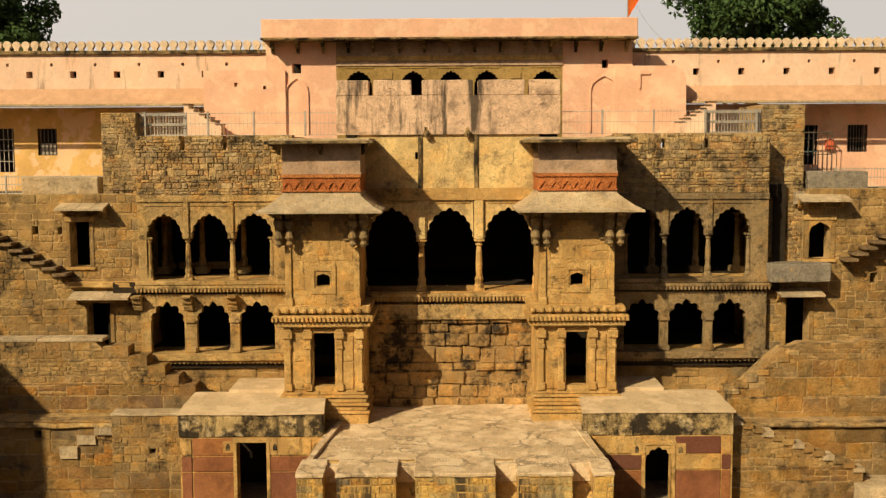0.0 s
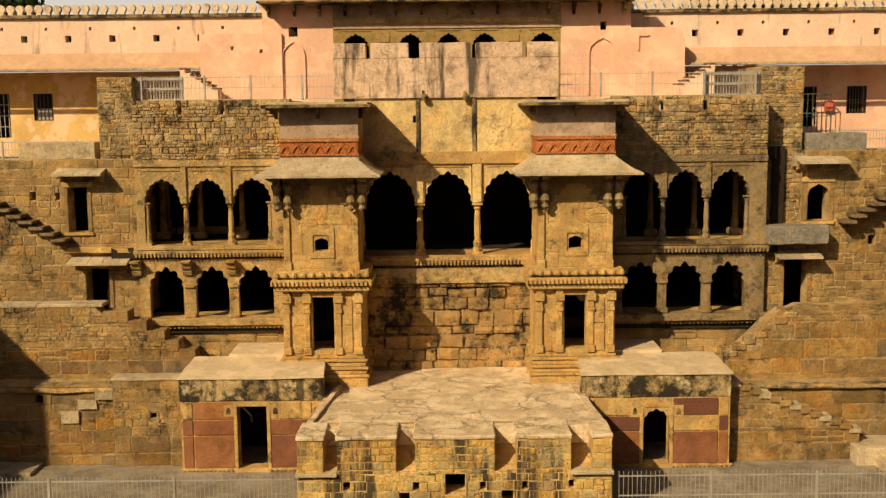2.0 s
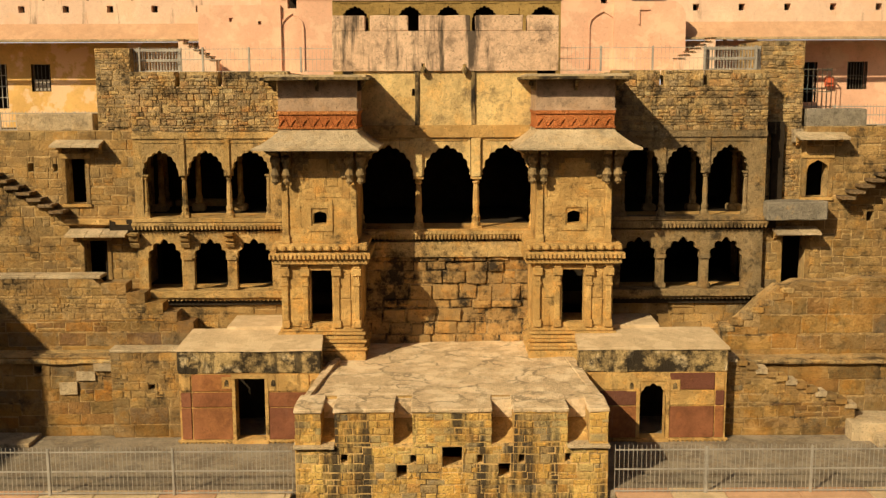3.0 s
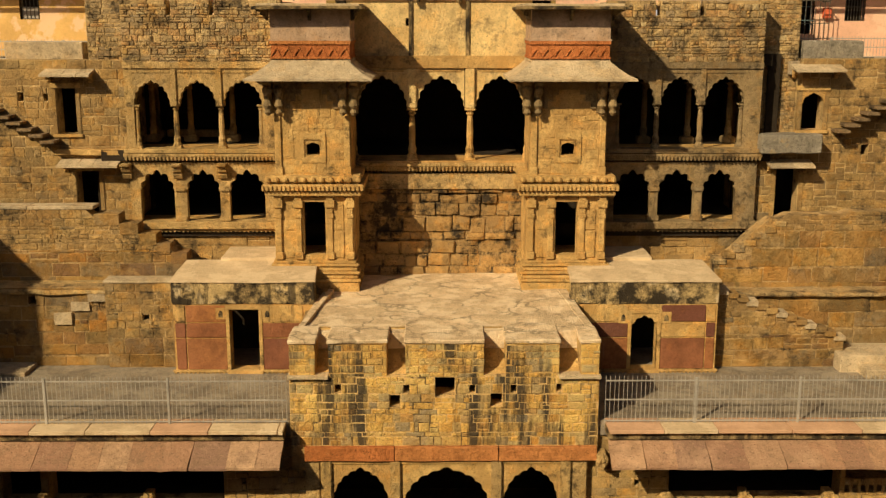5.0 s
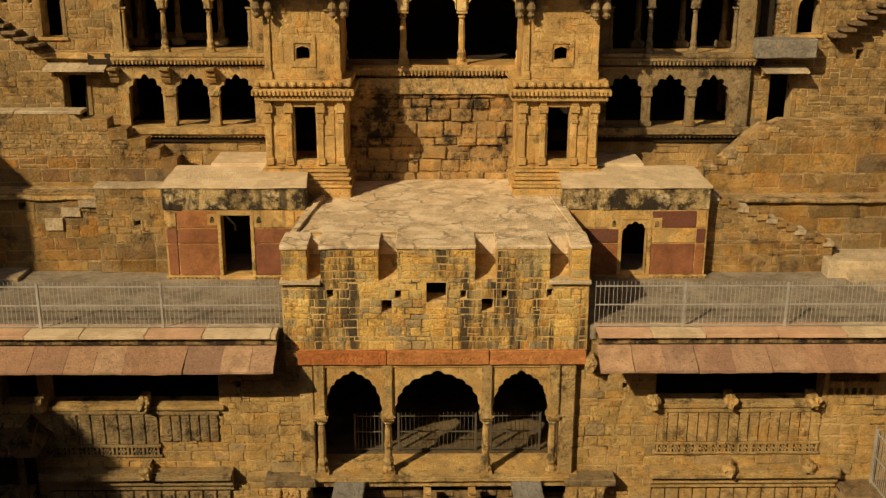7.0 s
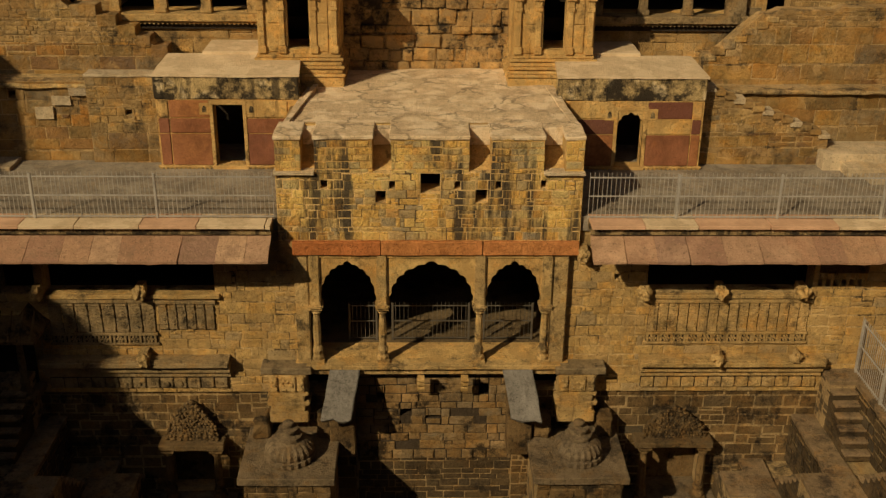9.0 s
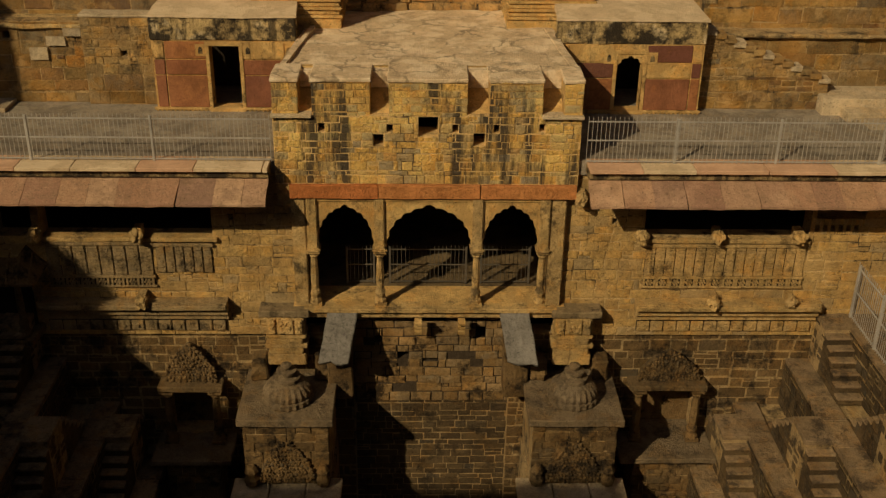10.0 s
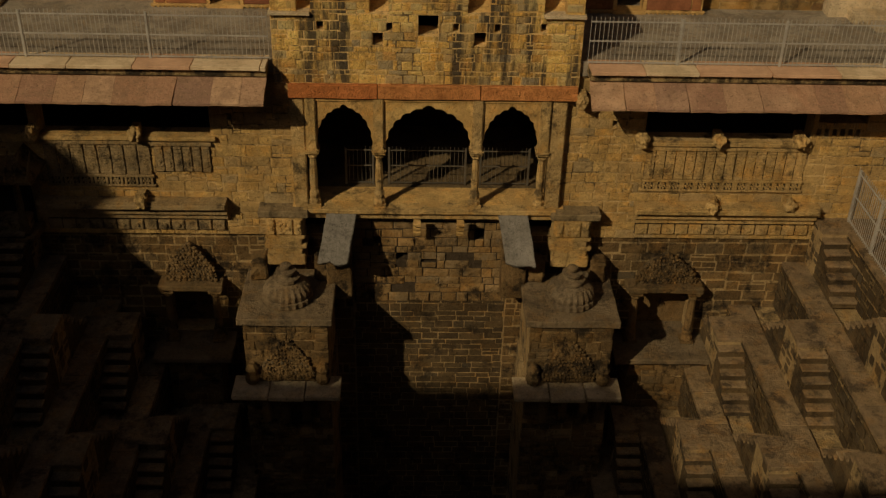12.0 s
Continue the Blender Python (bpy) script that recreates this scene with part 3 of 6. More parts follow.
for x in (-2.8, -0.75, 1.26, 3.28):
    part("pier", soft_box(x - 0.17, x + 0.17, 36.7, 37.15, -3.15, -1.76, 0.04), M_PLASTER, centre)
    column("column", x, 36.92, -4.95, -3.15, 0.14, centre, M_DRESSED)
cornice("balcony_cornice", -2.75, 3.25, 36.8, -5.3, -5.0, 0.3, centre, M_WEATHER, teeth=0.13)
part("recess_band", worn_slab(-2.9, 3.3, 36.66, 36.9, -5.95, -5.4, 0.6, 0.02), M_RUBBLE, centre)

for x, w in ((-0.78, 0.07), (1.16, 0.07)):
    part("drain_strip", worn_slab(x - w, x + w, 36.74, 36.82, -1.36, 0.5, 0.5, 0.012, x), M_MOULD, centre)

# merlons above: broad plastered teeth with slits
battlement = thing("battlement", "plastered parapet of five broad merlons streaked black by rain", "parapet", kind="structure")
part("parapet_wall", holed(-3.65, 4.06, 36.7, 37.3, 0.5, 1.84, [(-0.62, -0.5, 0.55, 0.75), (0.8, 0.92, 0.55, 0.72)]), M_DRIP, battlement)
for a, b in ((-3.65, -2.53), (-2.36, -1.07), (-0.70, 1.05), (1.23, 2.84), (2.99, 4.06)):
    part("merlon", worn_slab(a, b, 36.7, 37.3, 1.84, 2.36, 0.4, 0.025, a), M_DRIP, battlement)
for x in (-0.55, 0.86):
    bm = bmesh.new()
    lathe(bm, [(0.09, 0), (0.13, 0.1), (0.07, 0.22)], x, 36.62, 0.42, 7)
    part("spout", bm, M_MOULD, battlement)

# ---- palace block behind ----
palace = thing("palace", "pink limewashed palace block with a flat parapet and shaded loggia", "building", kind="structure")
part("parapet", worn_slab(-6.6, 7.15, 39.2, 39.7, 4.06, 4.74, 0.7, 0.02), M_PINK, palace)
part("roof", box(-6.55, 7.1, 39.7, 46, 4.0, 4.3), M_ROOF, palace)
part("eave_slab", soft_box(-6.62, 7.18, 39.05, 40.1, 3.98, 4.06, 0.02), M_MOULD, palace)
for i in range(15):
    x = -6.3 + i * 0.94
    bracket("eave_bracket", x, 40.0, 3.98, palace, M_MOULD, 0.42, 0.75, 0.1)
hw = [(-5.6, -5.27, 2.84, 3.22)]
part("wall", holed(-6.57, -3.95, 40.0, 40.5, 0.3, 4.0, hw), M_PINK, palace)
hw2 = [(5.97, 6.2, 2.98, 3.3)]
part("wall", holed(4.5, 7.11, 40.0, 40.5, 0.3, 4.0, hw2), M_PINK, palace)
part("backing", box(-6.5, 7.1, 44, 44.4, 0, 4.0), M_INSIDE, palace)
part("loggia_band", box(-3.95, 4.5, 39.95, 40.4, 3.1, 3.98), M_MAUVE, palace)
part("loggia_beam", soft_box(-3.95, 4.5, 39.88, 40.0, 3.28, 3.46, 0.02), M_DRESSED, palace)
loggia = [(-3.62, -2.62), (-1.55, -0.62), (-0.12, 0.78), (1.2, 2.15), (3.35, 4.35)]
edges = [-3.95] + [(loggia[i][1] + loggia[i + 1][0]) / 2 for i in range(4)] + [4.5]
for i, (a, b) in enumerate(loggia):
    part("loggia_arch", arch_panel(a, b, 3.1, 2.35, 2.92, 40.0, 40.3, 9, 0.08), M_OLIVE, palace)
    part("loggia_frame", soft_box(a - 0.05, b + 0.05, 39.97, 40.0, 3.0, 3.06, 0.008), M_OLIVE, palace)
    for e, s in ((a, -1), (b, 1)):
        far = edges[i] if s < 0 else edges[i + 1]
        part("loggia_pier", box(min(e, far), max(e, far), 40.0, 40.3, 0.4, 3.1), M_OLIVE, palace)
for x in (-2.05, 2.75):
    part("inset_panel", soft_box(x - 0.2, x + 0.2, 39.96, 40.0, 2.6, 2.85, 0.01), M_OLIVE, palace)
for x0, x1, zt in ((-5.82, -5.05, 2.64), (5.57, 6.55, 2.68)):
    bm = bmesh.new()
    outer = arch_line(x0 - 0.05, x1 + 0.05, zt - 0.5, zt + 0.04, 1, 0, 0.15)
    innr = arch_line(x0, x1, zt - 0.5, zt, 1, 0, 0.15)
    prism(bm, [(x0 - 0.05, 0.6), *outer, (x1 + 0.05, 0.6), (x1, 0.6), *innr[::-1], (x0, 0.6)], 39.94, 40.0)
    part("blind_arch", bm, M_PINK, palace, "shallow blind arch moulding")
# lower pink side blocks
part("side_block", holed(-8.9, -5.85, 39.88, 40.4, 0.3, 2.95, [(-7.75, -7.6, 2.35, 2.5), (-6.68, -6.56, 2.25, 2.38)]), M_PINK, palace)
bm = bmesh.new()
prism(bm, [(6.45, 0.3), (6.45, 3.05), (8.7, 3.05), (8.95, 2.9), (9.1, 2.6), (9.12, 0.3)], 39.88, 40.4)
part("side_block", bm, M_PINK, palace)
part("niche_shadow_lip", soft_box(7.35, 7.75, 39.82, 39.88, 2.72, 2.80, 0.01), M_PINK, palace)
part("niche_jamb", soft_box(7.33, 7.4, 39.82, 39.88, 2.2, 2.72, 0.01), M_PINK, palace)

# ---- long boundary walls with scalloped tops ----
def long_wall(x0, x1, label):
    w = thing("boundary_wall", label, "wall", kind="structure")
    n = int(round(abs(x1 - x0) / 1.74))
    holes = []
    for i in range(n):
        cx = x0 + (i + 0.5) * (x1 - x0) / n
        holes += [(cx - 0.12, cx + 0.12, 2.78, 3.03), (cx + 0.8, cx + 0.9, 3.22, 3.34)]
    part("wall", holed(x0, x1, 41.0, 41.5, 2.3, 3.66, holes), M_PALE, w)
    part("hole_backing", box(x0, x1, 41.5, 41.6, 2.3, 3.66), M_INSIDE, w)
    part("coping", worn_slab(x0, x1, 40.88, 41.5, 3.66, 3.80, 0.8, 0.02), M_MOULD, w)
    bm = bmesh.new()
    prof = [(40.5, 1.78), (41.0, 2.36), (41.0, 1.70), (40.5, 1.70)]
    a = [bm.verts.new((x0, y, z)) for y, z in prof]
    b = [bm.verts.new((x1, y, z)) for y, z in prof]
    for i in range(4):
        bm.faces.new((a[i], a[(i + 1) % 4], b[(i + 1) % 4], b[i]))
    bm.faces.new(a)
    bm.faces.new(b)
    part("sloping_ledge", bm, M_LEDGE, w)
    part("ledge_lip", soft_box(x0, x1, 40.25, 40.4, 1.66, 1.76, 0.02), M_SLATE, w)
    bm = bmesh.new()
    k = int(abs(x1 - x0) / 0.345)
    me = None
    for i in range(k):
        cx = x0 + (i + 0.5) * (x1 - x0) / k
        if me is None:
            r = 0.15
            pts = [(-0.10, 0), (0.10, 0), (0.08, 0.1)] + [(r * math.cos(t), 0.24 + r * math.sin(t)) for t in [radians(v) for v in range(-30, 211, 24)]] + [(-0.08, 0.1)]
            b2 = bmesh.new()
            prism(b2, pts, -0.1, 0.1)
            ob = part("merlon", b2, M_CREST, w)
            me = ob.data
        else:
            ob = new("merlon", me)
            ob.parent = w
        ob.matrix_basis = pose(cx, 41.15, 3.79 + random.uniform(-0.015, 0.015), 0, 0, random.uniform(-3, 3))
    return w


long_wall(-20.0, -6.58, "long pink wall with scalloped crest and row of square holes")
long_wall(7.13, 21.0, "long pale pink wall with scalloped crest and square holes")


def window(x0, x1, z0, z1, y, parent, bars, material=M_IRON, cross=0):
    g = part("window_frame", holed(x0 - 0.06, x1 + 0.06, y - 0.05, y + 0.12, z0 - 0.06, z1 + 0.06, [(x0, x1, z0, z1)]), M_WOOD, parent)
    me = None
    for i in range(bars):
        b = box(-0.012, 0.012, -0.012, 0.012, 0, z1 - z0)
        o = part("bar", b, material, g)
        o.matrix_basis = pose(x0 + (i + 0.5) * (x1 - x0) / bars, y, z0)
    for i in range(cross):
        part("cross_bar", box(x0, x1, y - 0.015, y + 0.015, z0 + (i + 1) * (z1 - z0) / (cross + 1) - 0.015, z0 + (i + 1) * (z1 - z0) / (cross + 1) + 0.015), material, g)


yl = thing("yellow_wall", "faded yellow limewashed wall with barred windows", "wall", kind="structure")
wy = [(-15.97, -15.21, -0.17, 0.88), (-17.8, -16.91, -0.83, 0.89)]
part("wall", holed(-20, -8.5, 42.0, 42.4, -1.6, 1.7, wy), M_YELLOW, yl)
part("room_backing", box(-20, -8.5, 43.6, 43.8, -1.6, 1.7), M_INSIDE, yl)
window(-15.97, -15.21, -0.17, 0.88, 42.1, yl, 5)
part("lower_pane", soft_box(-15.9, -15.3, 42.12, 42.16, -0.15, 0.3, 0.01), M_RAIL, yl, "pale lower window panes")
window(-17.8, -16.91, -0.83, 0.89, 42.1, yl, 5, M_RAIL, 3)
yr = thing("pink_wall", "pink limewashed wall with a barred window and iron cage", "wall", kind="structure")
wr = [(15.98, 16.77, -0.2, 0.87), (14.15, 14.8, -0.7, 0.86)]
part("wall", holed(8.8, 21, 42.0, 42.4, -1.6, 1.7, wr), M_PINK, yr)
part("room_backing", box(12.4, 21, 43.6, 43.8, -1.6, 1.7), M_INSIDE, yr)
window(15.98, 16.77, -0.2, 0.87, 42.1, yr, 7, M_IRON, 1)
window(14.15, 14.8, -0.7, 0.86, 42.1, yr, 3, M_SHUTTER, 2)
part("meter_box", soft_box(15.1, 15.4, 41.8, 42.0, -0.1, 0.3, 0.02), M_TINY_RED, yr, "small orange-red painted box")
cage = thing("iron_cage", "rusty iron balcony cage outside a window", "railing")
for i in range(7):
    part("bar", box(14.0 + i * 0.18, 14.02 + i * 0.18, 41.2, 41.22, -1.3, 0.6), M_IRON, cage)
for z in (-1.1, -0.3, 0.55):
    part("cross_bar", box(14.0, 15.1, 41.19, 41.23, z, z + 0.03), M_IRON, cage)
for x in (14.0, 15.08):
    part("side_bar", box(x, x + 0.03, 41.2, 42.0, 0.52, 0.56), M_IRON, cage)
tagged(part("gallery_floor", box(-20, -11.7, 37.2, 43.6, -2.0, -1.55), M_SLATE), "stone gallery floor below the yellow wall", "floor", kind="structure")
tagged(part("gallery_floor", box(12.4, 21, 37.2, 43.6, -2.0, -1.55), M_SLATE), "stone gallery floor below the pink wall", "floor", kind="structure")
tagged(part("coping_slab", worn_slab(-14.84, -12.15, 37.4, 38.2, -1.56, -0.92, 0.5, 0.03), M_SLATE), "long weathered grey coping stone on the wall", "slab")
tagged(part("coping_slab", worn_slab(12.9, 15.0, 37.4, 38.0, -1.5, -0.85, 0.5, 0.03), M_COLD), "long grey coping stone on the wall top", "slab")

# brick piers at the ends of the wings
for a, b, z1, yy, sd in ((-11.85, -10.65, 1.31, 37.0, 1), (11.25, 12.76, 1.5, 37.5, 2)):
    p = thing("corner_pier", "tall square pier of weathered brown brick", "pier", kind="structure")
    part("core", box(a, b, yy, yy + 3, -4.6, z1), M_MORTAR, p)
    part("footing", box(*((-11.4, b) if a < 0 else (a, 12.0)), yy, yy + 3, -9.2, -4.6), M_MORTAR, p)
    masonry(p, a, b, -4.5, z1, yy, M_RUBBLE, course=0.15, length=0.32, proud=0.02, joint=0.03, seed=sd)

# ---- arcaded wings ----
def wing(x0, x1, uppers, lowers, spring_u, head_u, label, seed, ends, dressed, inner_at):
    w = thing("arcaded_wing", label, "arcade", group="arcaded wings", kind="structure")
    y = 36.5
    top = 0.5
    # rubble storey above the arches, with slits in its parapet
    slits = [(x0 + d, x0 + d + 0.16, 0.0, top + 0.1) for d in ends]
    part("rubble_core", holed(x0, x1, y + 0.02, y + 0.6, -1.62, top, slits), M_MORTAR, w)
    masonry(w, x0, x1, -1.62, top, y + 0.02, M_RUBBLE, slits + [(x0 + d - 0.5, x0 + d - 0.3, -0.85, -0.6) for d in ends], course=0.15, length=0.27, proud=0.035, joint=0.022, wild=0.55, seed=seed, top=lambda x: top - 0.08 * (noise.noise(Vector((x * 2.1, seed, 0))) > 0.1))
    part("arch_lintel", soft_box(x0 - 0.02, x1 + 0.02, y - 0.06, y + 0.2, -1.78, -1.55, 0.02), dressed, w)
    part("roof_slab", box(x0, x1, y + 0.6, 40, 0.2, 0.45), M_ROOF, w)
    ex = [x0] + [(uppers[i][1] + uppers[i + 1][0]) / 2 for i in range(len(uppers) - 1)] + [x1]
    for i, (a, b) in enumerate(uppers):
        part("arch_panel", arch_panel(a, b, -1.76, spring_u, head_u, y, y + 0.3, 9, 0.07), dressed, w)
        part("arch_trim", soft_box(a - 0.02, b + 0.02, y - 0.03, y, -1.92, -1.86, 0.008), dressed, w)
        for e, far in ((a, ex[i]), (b, ex[i + 1])):
            part("jamb", box(min(e, far), max(e, far), y, y + 0.3, spring_u, -1.76), dressed, w)
    for i, x in enumerate(ex):
        inside = 0 < i < len(ex) - 1
        if inside:
            part("pilaster", soft_box(x - 0.1, x + 0.1, y - 0.07, y, spring_u - 0.05, -1.78, 0.02), dressed, w)
            column("column", x, y + 0.15, -4.5, spring_u, 0.11, w, dressed)
    for x, d in inner_at:
        column("inner_column", x, d, -4.56, spring_u + 0.6, 0.125, w, dressed)
        part("column_block", soft_box(x - 0.24, x + 0.24, d - 0.24, d + 0.24, -4.56, -4.3, 0.04), dressed, w)
    for e in (x0, x1):
        s = 1 if e == x0 else -1
        near = uppers[0][0] if s > 0 else uppers[-1][1]
        part("end_pier", box(min(e, near), max(e, near), y, y + 0.35, -4.55, spring_u), dressed, w)
        column("end_column", near + s * 0.07, y + 0.12, -4.5, spring_u, 0.09, w, dressed)
    part("arcade_floor_edge", worn_slab(x0 - 0.1, x1 + 0.1, y - 0.18, y + 0.4, -4.64, -4.5, 0.7, 0.015), dressed, w)
    cornice("string_course", x0 - 0.1, x1 + 0.1, y, -4.9, -4.66, 0.2, w, dressed, teeth=0.13)
    # lower arches on square piers, with stone brackets in front
    el = [x0] + [(lowers[i][1] + lowers[i + 1][0]) / 2 for i in range(len(lowers) - 1)] + [x1]
    for i, (a, b) in enumerate(lowers):
        part("lower_arch_panel", arch_panel(a, b, -4.98, -5.95, -5.24, y + 0.02, y + 0.3, 5, 0.16), dressed, w)
        for e, far in ((a, el[i]), (b, el[i + 1])):
            part("lower_jamb", box(min(e, far), max(e, far), y + 0.02, y + 0.3, -7.05, -4.98), dressed, w)
    for i, x in enumerate(el[1:-1]):
        part("pier_base", soft_box(x - 0.2, x + 0.2, y - 0.04, y + 0.34, -7.06, -6.86, 0.03), dressed, w)
        part("pier_capital", soft_box(x - 0.19, x + 0.19, y - 0.05, y + 0.34, -6.02, -5.86, 0.04), dressed, w)
    part("lower_floor_edge", worn_slab(x0 - 0.1, x1 + 0.1, y - 0.22, y + 0.5, -7.3, -7.06, 0.7, 0.02), dressed, w)
    cornice("lower_string", x0 - 0.1, x1 + 0.1, y + 0.1, -7.42, -7.28, 0.22, w, dressed, teeth=0.15)
    part("footing", box(x0 - 0.1, x1 + 0.1, y + 0.2, y + 0.9, -9.0, -7.3), M_MORTAR, w)
    masonry(w, x0 - 0.1, x1 + 0.1, -8.6, -7.45, y + 0.2, M_ASHLAR, course=0.55, length=1.2, proud=0.03, seed=seed + 3)
    return w


wl_ = wing(-10.55, -5.15, [(-10.26, -9.01), (-8.71, -7.44), (-7.19, -5.87)], [(-10.21, -9.03), (-8.60, -7.44), (-7.11, -5.88)], -3.0, -2.17,
           "two-storey arcade of cusped arches under a rubble parapet", 21, (1.55, 3.0), M_WEATHER, [(-10.75, 38.9), (-10.5, 40.5), (-10.3, 39.05), (-8.95, 39.2), (-7.4, 39.2)])
wr_ = wing(5.9, 11.25, [(6.27, 7.61), (7.79, 9.10), (9.33, 10.67)], [(6.30, 7.57), (7.84, 9.11), (9.39, 10.57)], -2.95, -2.03,
           "two-storey arcade of cusped arches under a stained rubble parapet", 31, (1.6, 3.1), M_GREYWING, [(7.65, 38.6), (9.25, 38.6), (10.75, 38.6)])
for x, z in ((-10.6, -5.0), (-8.85, -5.0), (-7.3, -5.0)):
    bracket("bracket", x, 36.45, z, wl_, M_WEATHER, 0.55, 0.42, 0.3)

# ---- the two projecting towers ----
def tower(cx, label, sway):
    t = thing("tower", label, "tower", group="twin towers")
    h = 1.32
    yf, yb = 34.5, 36.7
    a, b = cx - h, cx + h
    # lower storey with a doorway between four pilasters
    for z0, z1, o in ((-9.25, -8.72, 0.14), (-8.72, -8.62, 0.19), (-8.62, -8.46, 0.10), (-8.46, -8.36, 0.17), (-8.36, -8.2, 0.08), (-8.2, -8.1, 0.14), (-8.1, -7.95, 0.05)):
        part("plinth_moulding", soft_box(a - o, b + o, yf - o, yb, z0, z1, 0.025), M_DRESSED, t)
    for x in (a + 0.55, b - 0.55):
        part("facing_slab", worn_slab(x - 0.2, x + 0.2, yf - 0.045, yf + 0.02, -7.9, -7.0, 0.3, 0.012, x), M_DRESSED, t)
        part("facing_slab", worn_slab(x - 0.2, x + 0.2, yf - 0.03, yf + 0.02, -6.96, -6.1, 0.3, 0.012, x + 2), M_DRESSED, t)
    d0, d1 = cx - 0.36, cx + 0.36
    part("lower_wall", holed(a, b, yf, yf + 0.35, -7.95, -5.78, [(d0, d1, -7.82, -6.02)]), M_DRESSED, t)
    part("side_wall", box(a, a + 0.35, yf + 0.35, yb, -7.95, -5.78), M_DRESSED, t)
    part("side_wall", box(b - 0.35, b, yf + 0.35, yb, -7.95, -5.78), M_DRESSED, t)
    for x in (a + 0.14, d0 - 0.16, d1 + 0.16, b - 0.14):
        bm = bmesh.new()
        bx(bm, x - 0.13, x + 0.13, yf - 0.12, yf, -7.95, -7.7)
        bx(bm, x - 0.09, x + 0.09, yf - 0.09, yf, -7.7, -6.55)
        bx(bm, x - 0.12, x + 0.12, yf - 0.12, yf, -6.55, -6.42)
        bx(bm, x - 0.10, x + 0.10, yf - 0.10, yf, -6.42, -6.2)
        bx(bm, x - 0.16, x + 0.16, yf - 0.16, yf, -6.2, -5.95)
        bx(bm, x - 0.12, x + 0.12, yf - 0.14, yf, -5.95, -5.8)
        bmesh.ops.bevel(bm, geom=bm.edges[:], offset=0.015, segments=1, affect="EDGES")
        part("pilaster", bm, M_DRESSED, t)
    part("lintel", soft_box(d0 - 0.05, d1 + 0.05, yf - 0.05, yf, -6.02, -5.86, 0.01), M_DRESSED, t)
    # double moulded cornice
    for z0, z1, o in ((-5.80, -5.62, 0.26), (-5.62, -5.40, 0.34), (-5.34, -5.12, 0.24)):
        part("cornice", soft_box(a - o, b + o, yf - o, yb, z0, z1, 0.03), M_DRESSED, t)
    part("cornice_neck", box(a - 0.1, b + 0.1, yf - 0.1, yb, -5.4, -5.34), M_DRESSED, t)
    rib = knob = None
    for i in range(24):
        x = a - 0.3 + i * (b - a + 0.6) / 23
        if rib is None:
            ob = part("rib", soft_box(-0.035, 0.035, -0.06, 0.02, -0.08, 0.08, 0.012), M_DRESSED, t)
            rib = ob.data
        else:
            ob = new("rib", rib)
            ob.parent = t
        ob.matrix_basis = pose(x, yf - 0.34, -5.52)
    for i in range(11):
        x = a - 0.16 + i * (b - a + 0.32) / 10
        if knob is None:
            bm = bmesh.new()
            lathe(bm, [(0.03, -0.09), (0.085, -0.06), (0.1, 0.0), (0.085, 0.06), (0.03, 0.09)], 0, 0, 0, 8)
            ob = part("knob", bm, M_DRESSED, t)
            knob = ob.data
        else:
            ob = new("knob", knob)
            ob.parent = t
        ob.matrix_basis = pose(x, yf - 0.25, -5.25)
    # upper storey with a little window
    w0, w1 = cx + sway - 0.22, cx + sway + 0.22
    part("upper_wall", holed(a + 0.08, b - 0.08, yf + 0.05, yf + 0.4, -5.12, -1.95, [(w0, w1, -4.48, -4.02)]), M_DRESSED, t)
    part("upper_side", box(a + 0.08, a + 0.43, yf + 0.4, yb, -5.12, -1.95), M_DRESSED, t)
    part("upper_side", box(b - 0.43, b - 0.08, yf + 0.4, yb, -5.12, -1.95), M_DRESSED, t)
    part("window_arch", arch_panel(w0 - 0.01, w1 + 0.01, -4.0, -4.2, -4.06, yf + 0.02, yf + 0.2, 3, 0.08), M_DRESSED, t)
    masonry(t, a + 0.3, b - 0.3, -5.08, -2.75, yf + 0.05, M_DRESSED, [(w0 - 0.06, w1 + 0.06, -4.54, -3.96)], course=0.42, length=0.62, proud=0.012, joint=0.012, seed=int(cx * 10) + 50, name="facing_stone")
    part("window_surround", holed(w0 - 0.2, w1 + 0.2, yf + 0.0, yf + 0.05, -4.72, -3.75, [(w0 - 0.06, w1 + 0.06, -4.54, -3.96)]), M_DRESSED, t)
    for x in (a + 0.2, b - 0.2):
        bm = bmesh.new()
        bx(bm, x - 0.13, x + 0.13, yf - 0.05, yf + 0.05, -5.12, -4.85)
        bx(bm, x - 0.10, x + 0.10, yf - 0.03, yf + 0.05, -4.85, -3.2)
        bmesh.ops.bevel(bm, geom=bm.edges[:], offset=0.015, segments=1, affect="EDGES")
        part("corner_pilaster", bm, M_DRESSED, t)
    # darker stone here holds both the grime and the eave's shade
    for x in (a - 0.06, a + 0.3, b - 0.3, b + 0.06):
        bracket("bracket", x, yf + 0.05, -1.98, t, M_GREYWING, 1.15, 0.55, 0.26)
        bm = bmesh.new()
        lathe(bm, [(0.05, 0), (0.13, 0.1), (0.08, 0.2), (0.16, 0.32), (0.11, 0.48), (0.08, 0.6), (0.17, 0.74), (0.17, 0.86), (0.1, 0.94), (0.14, 1.18)], x, yf - 0.24, -3.16, 8)
        part("pendant", bm, M_GREYWING, t)
    bm = bmesh.new()
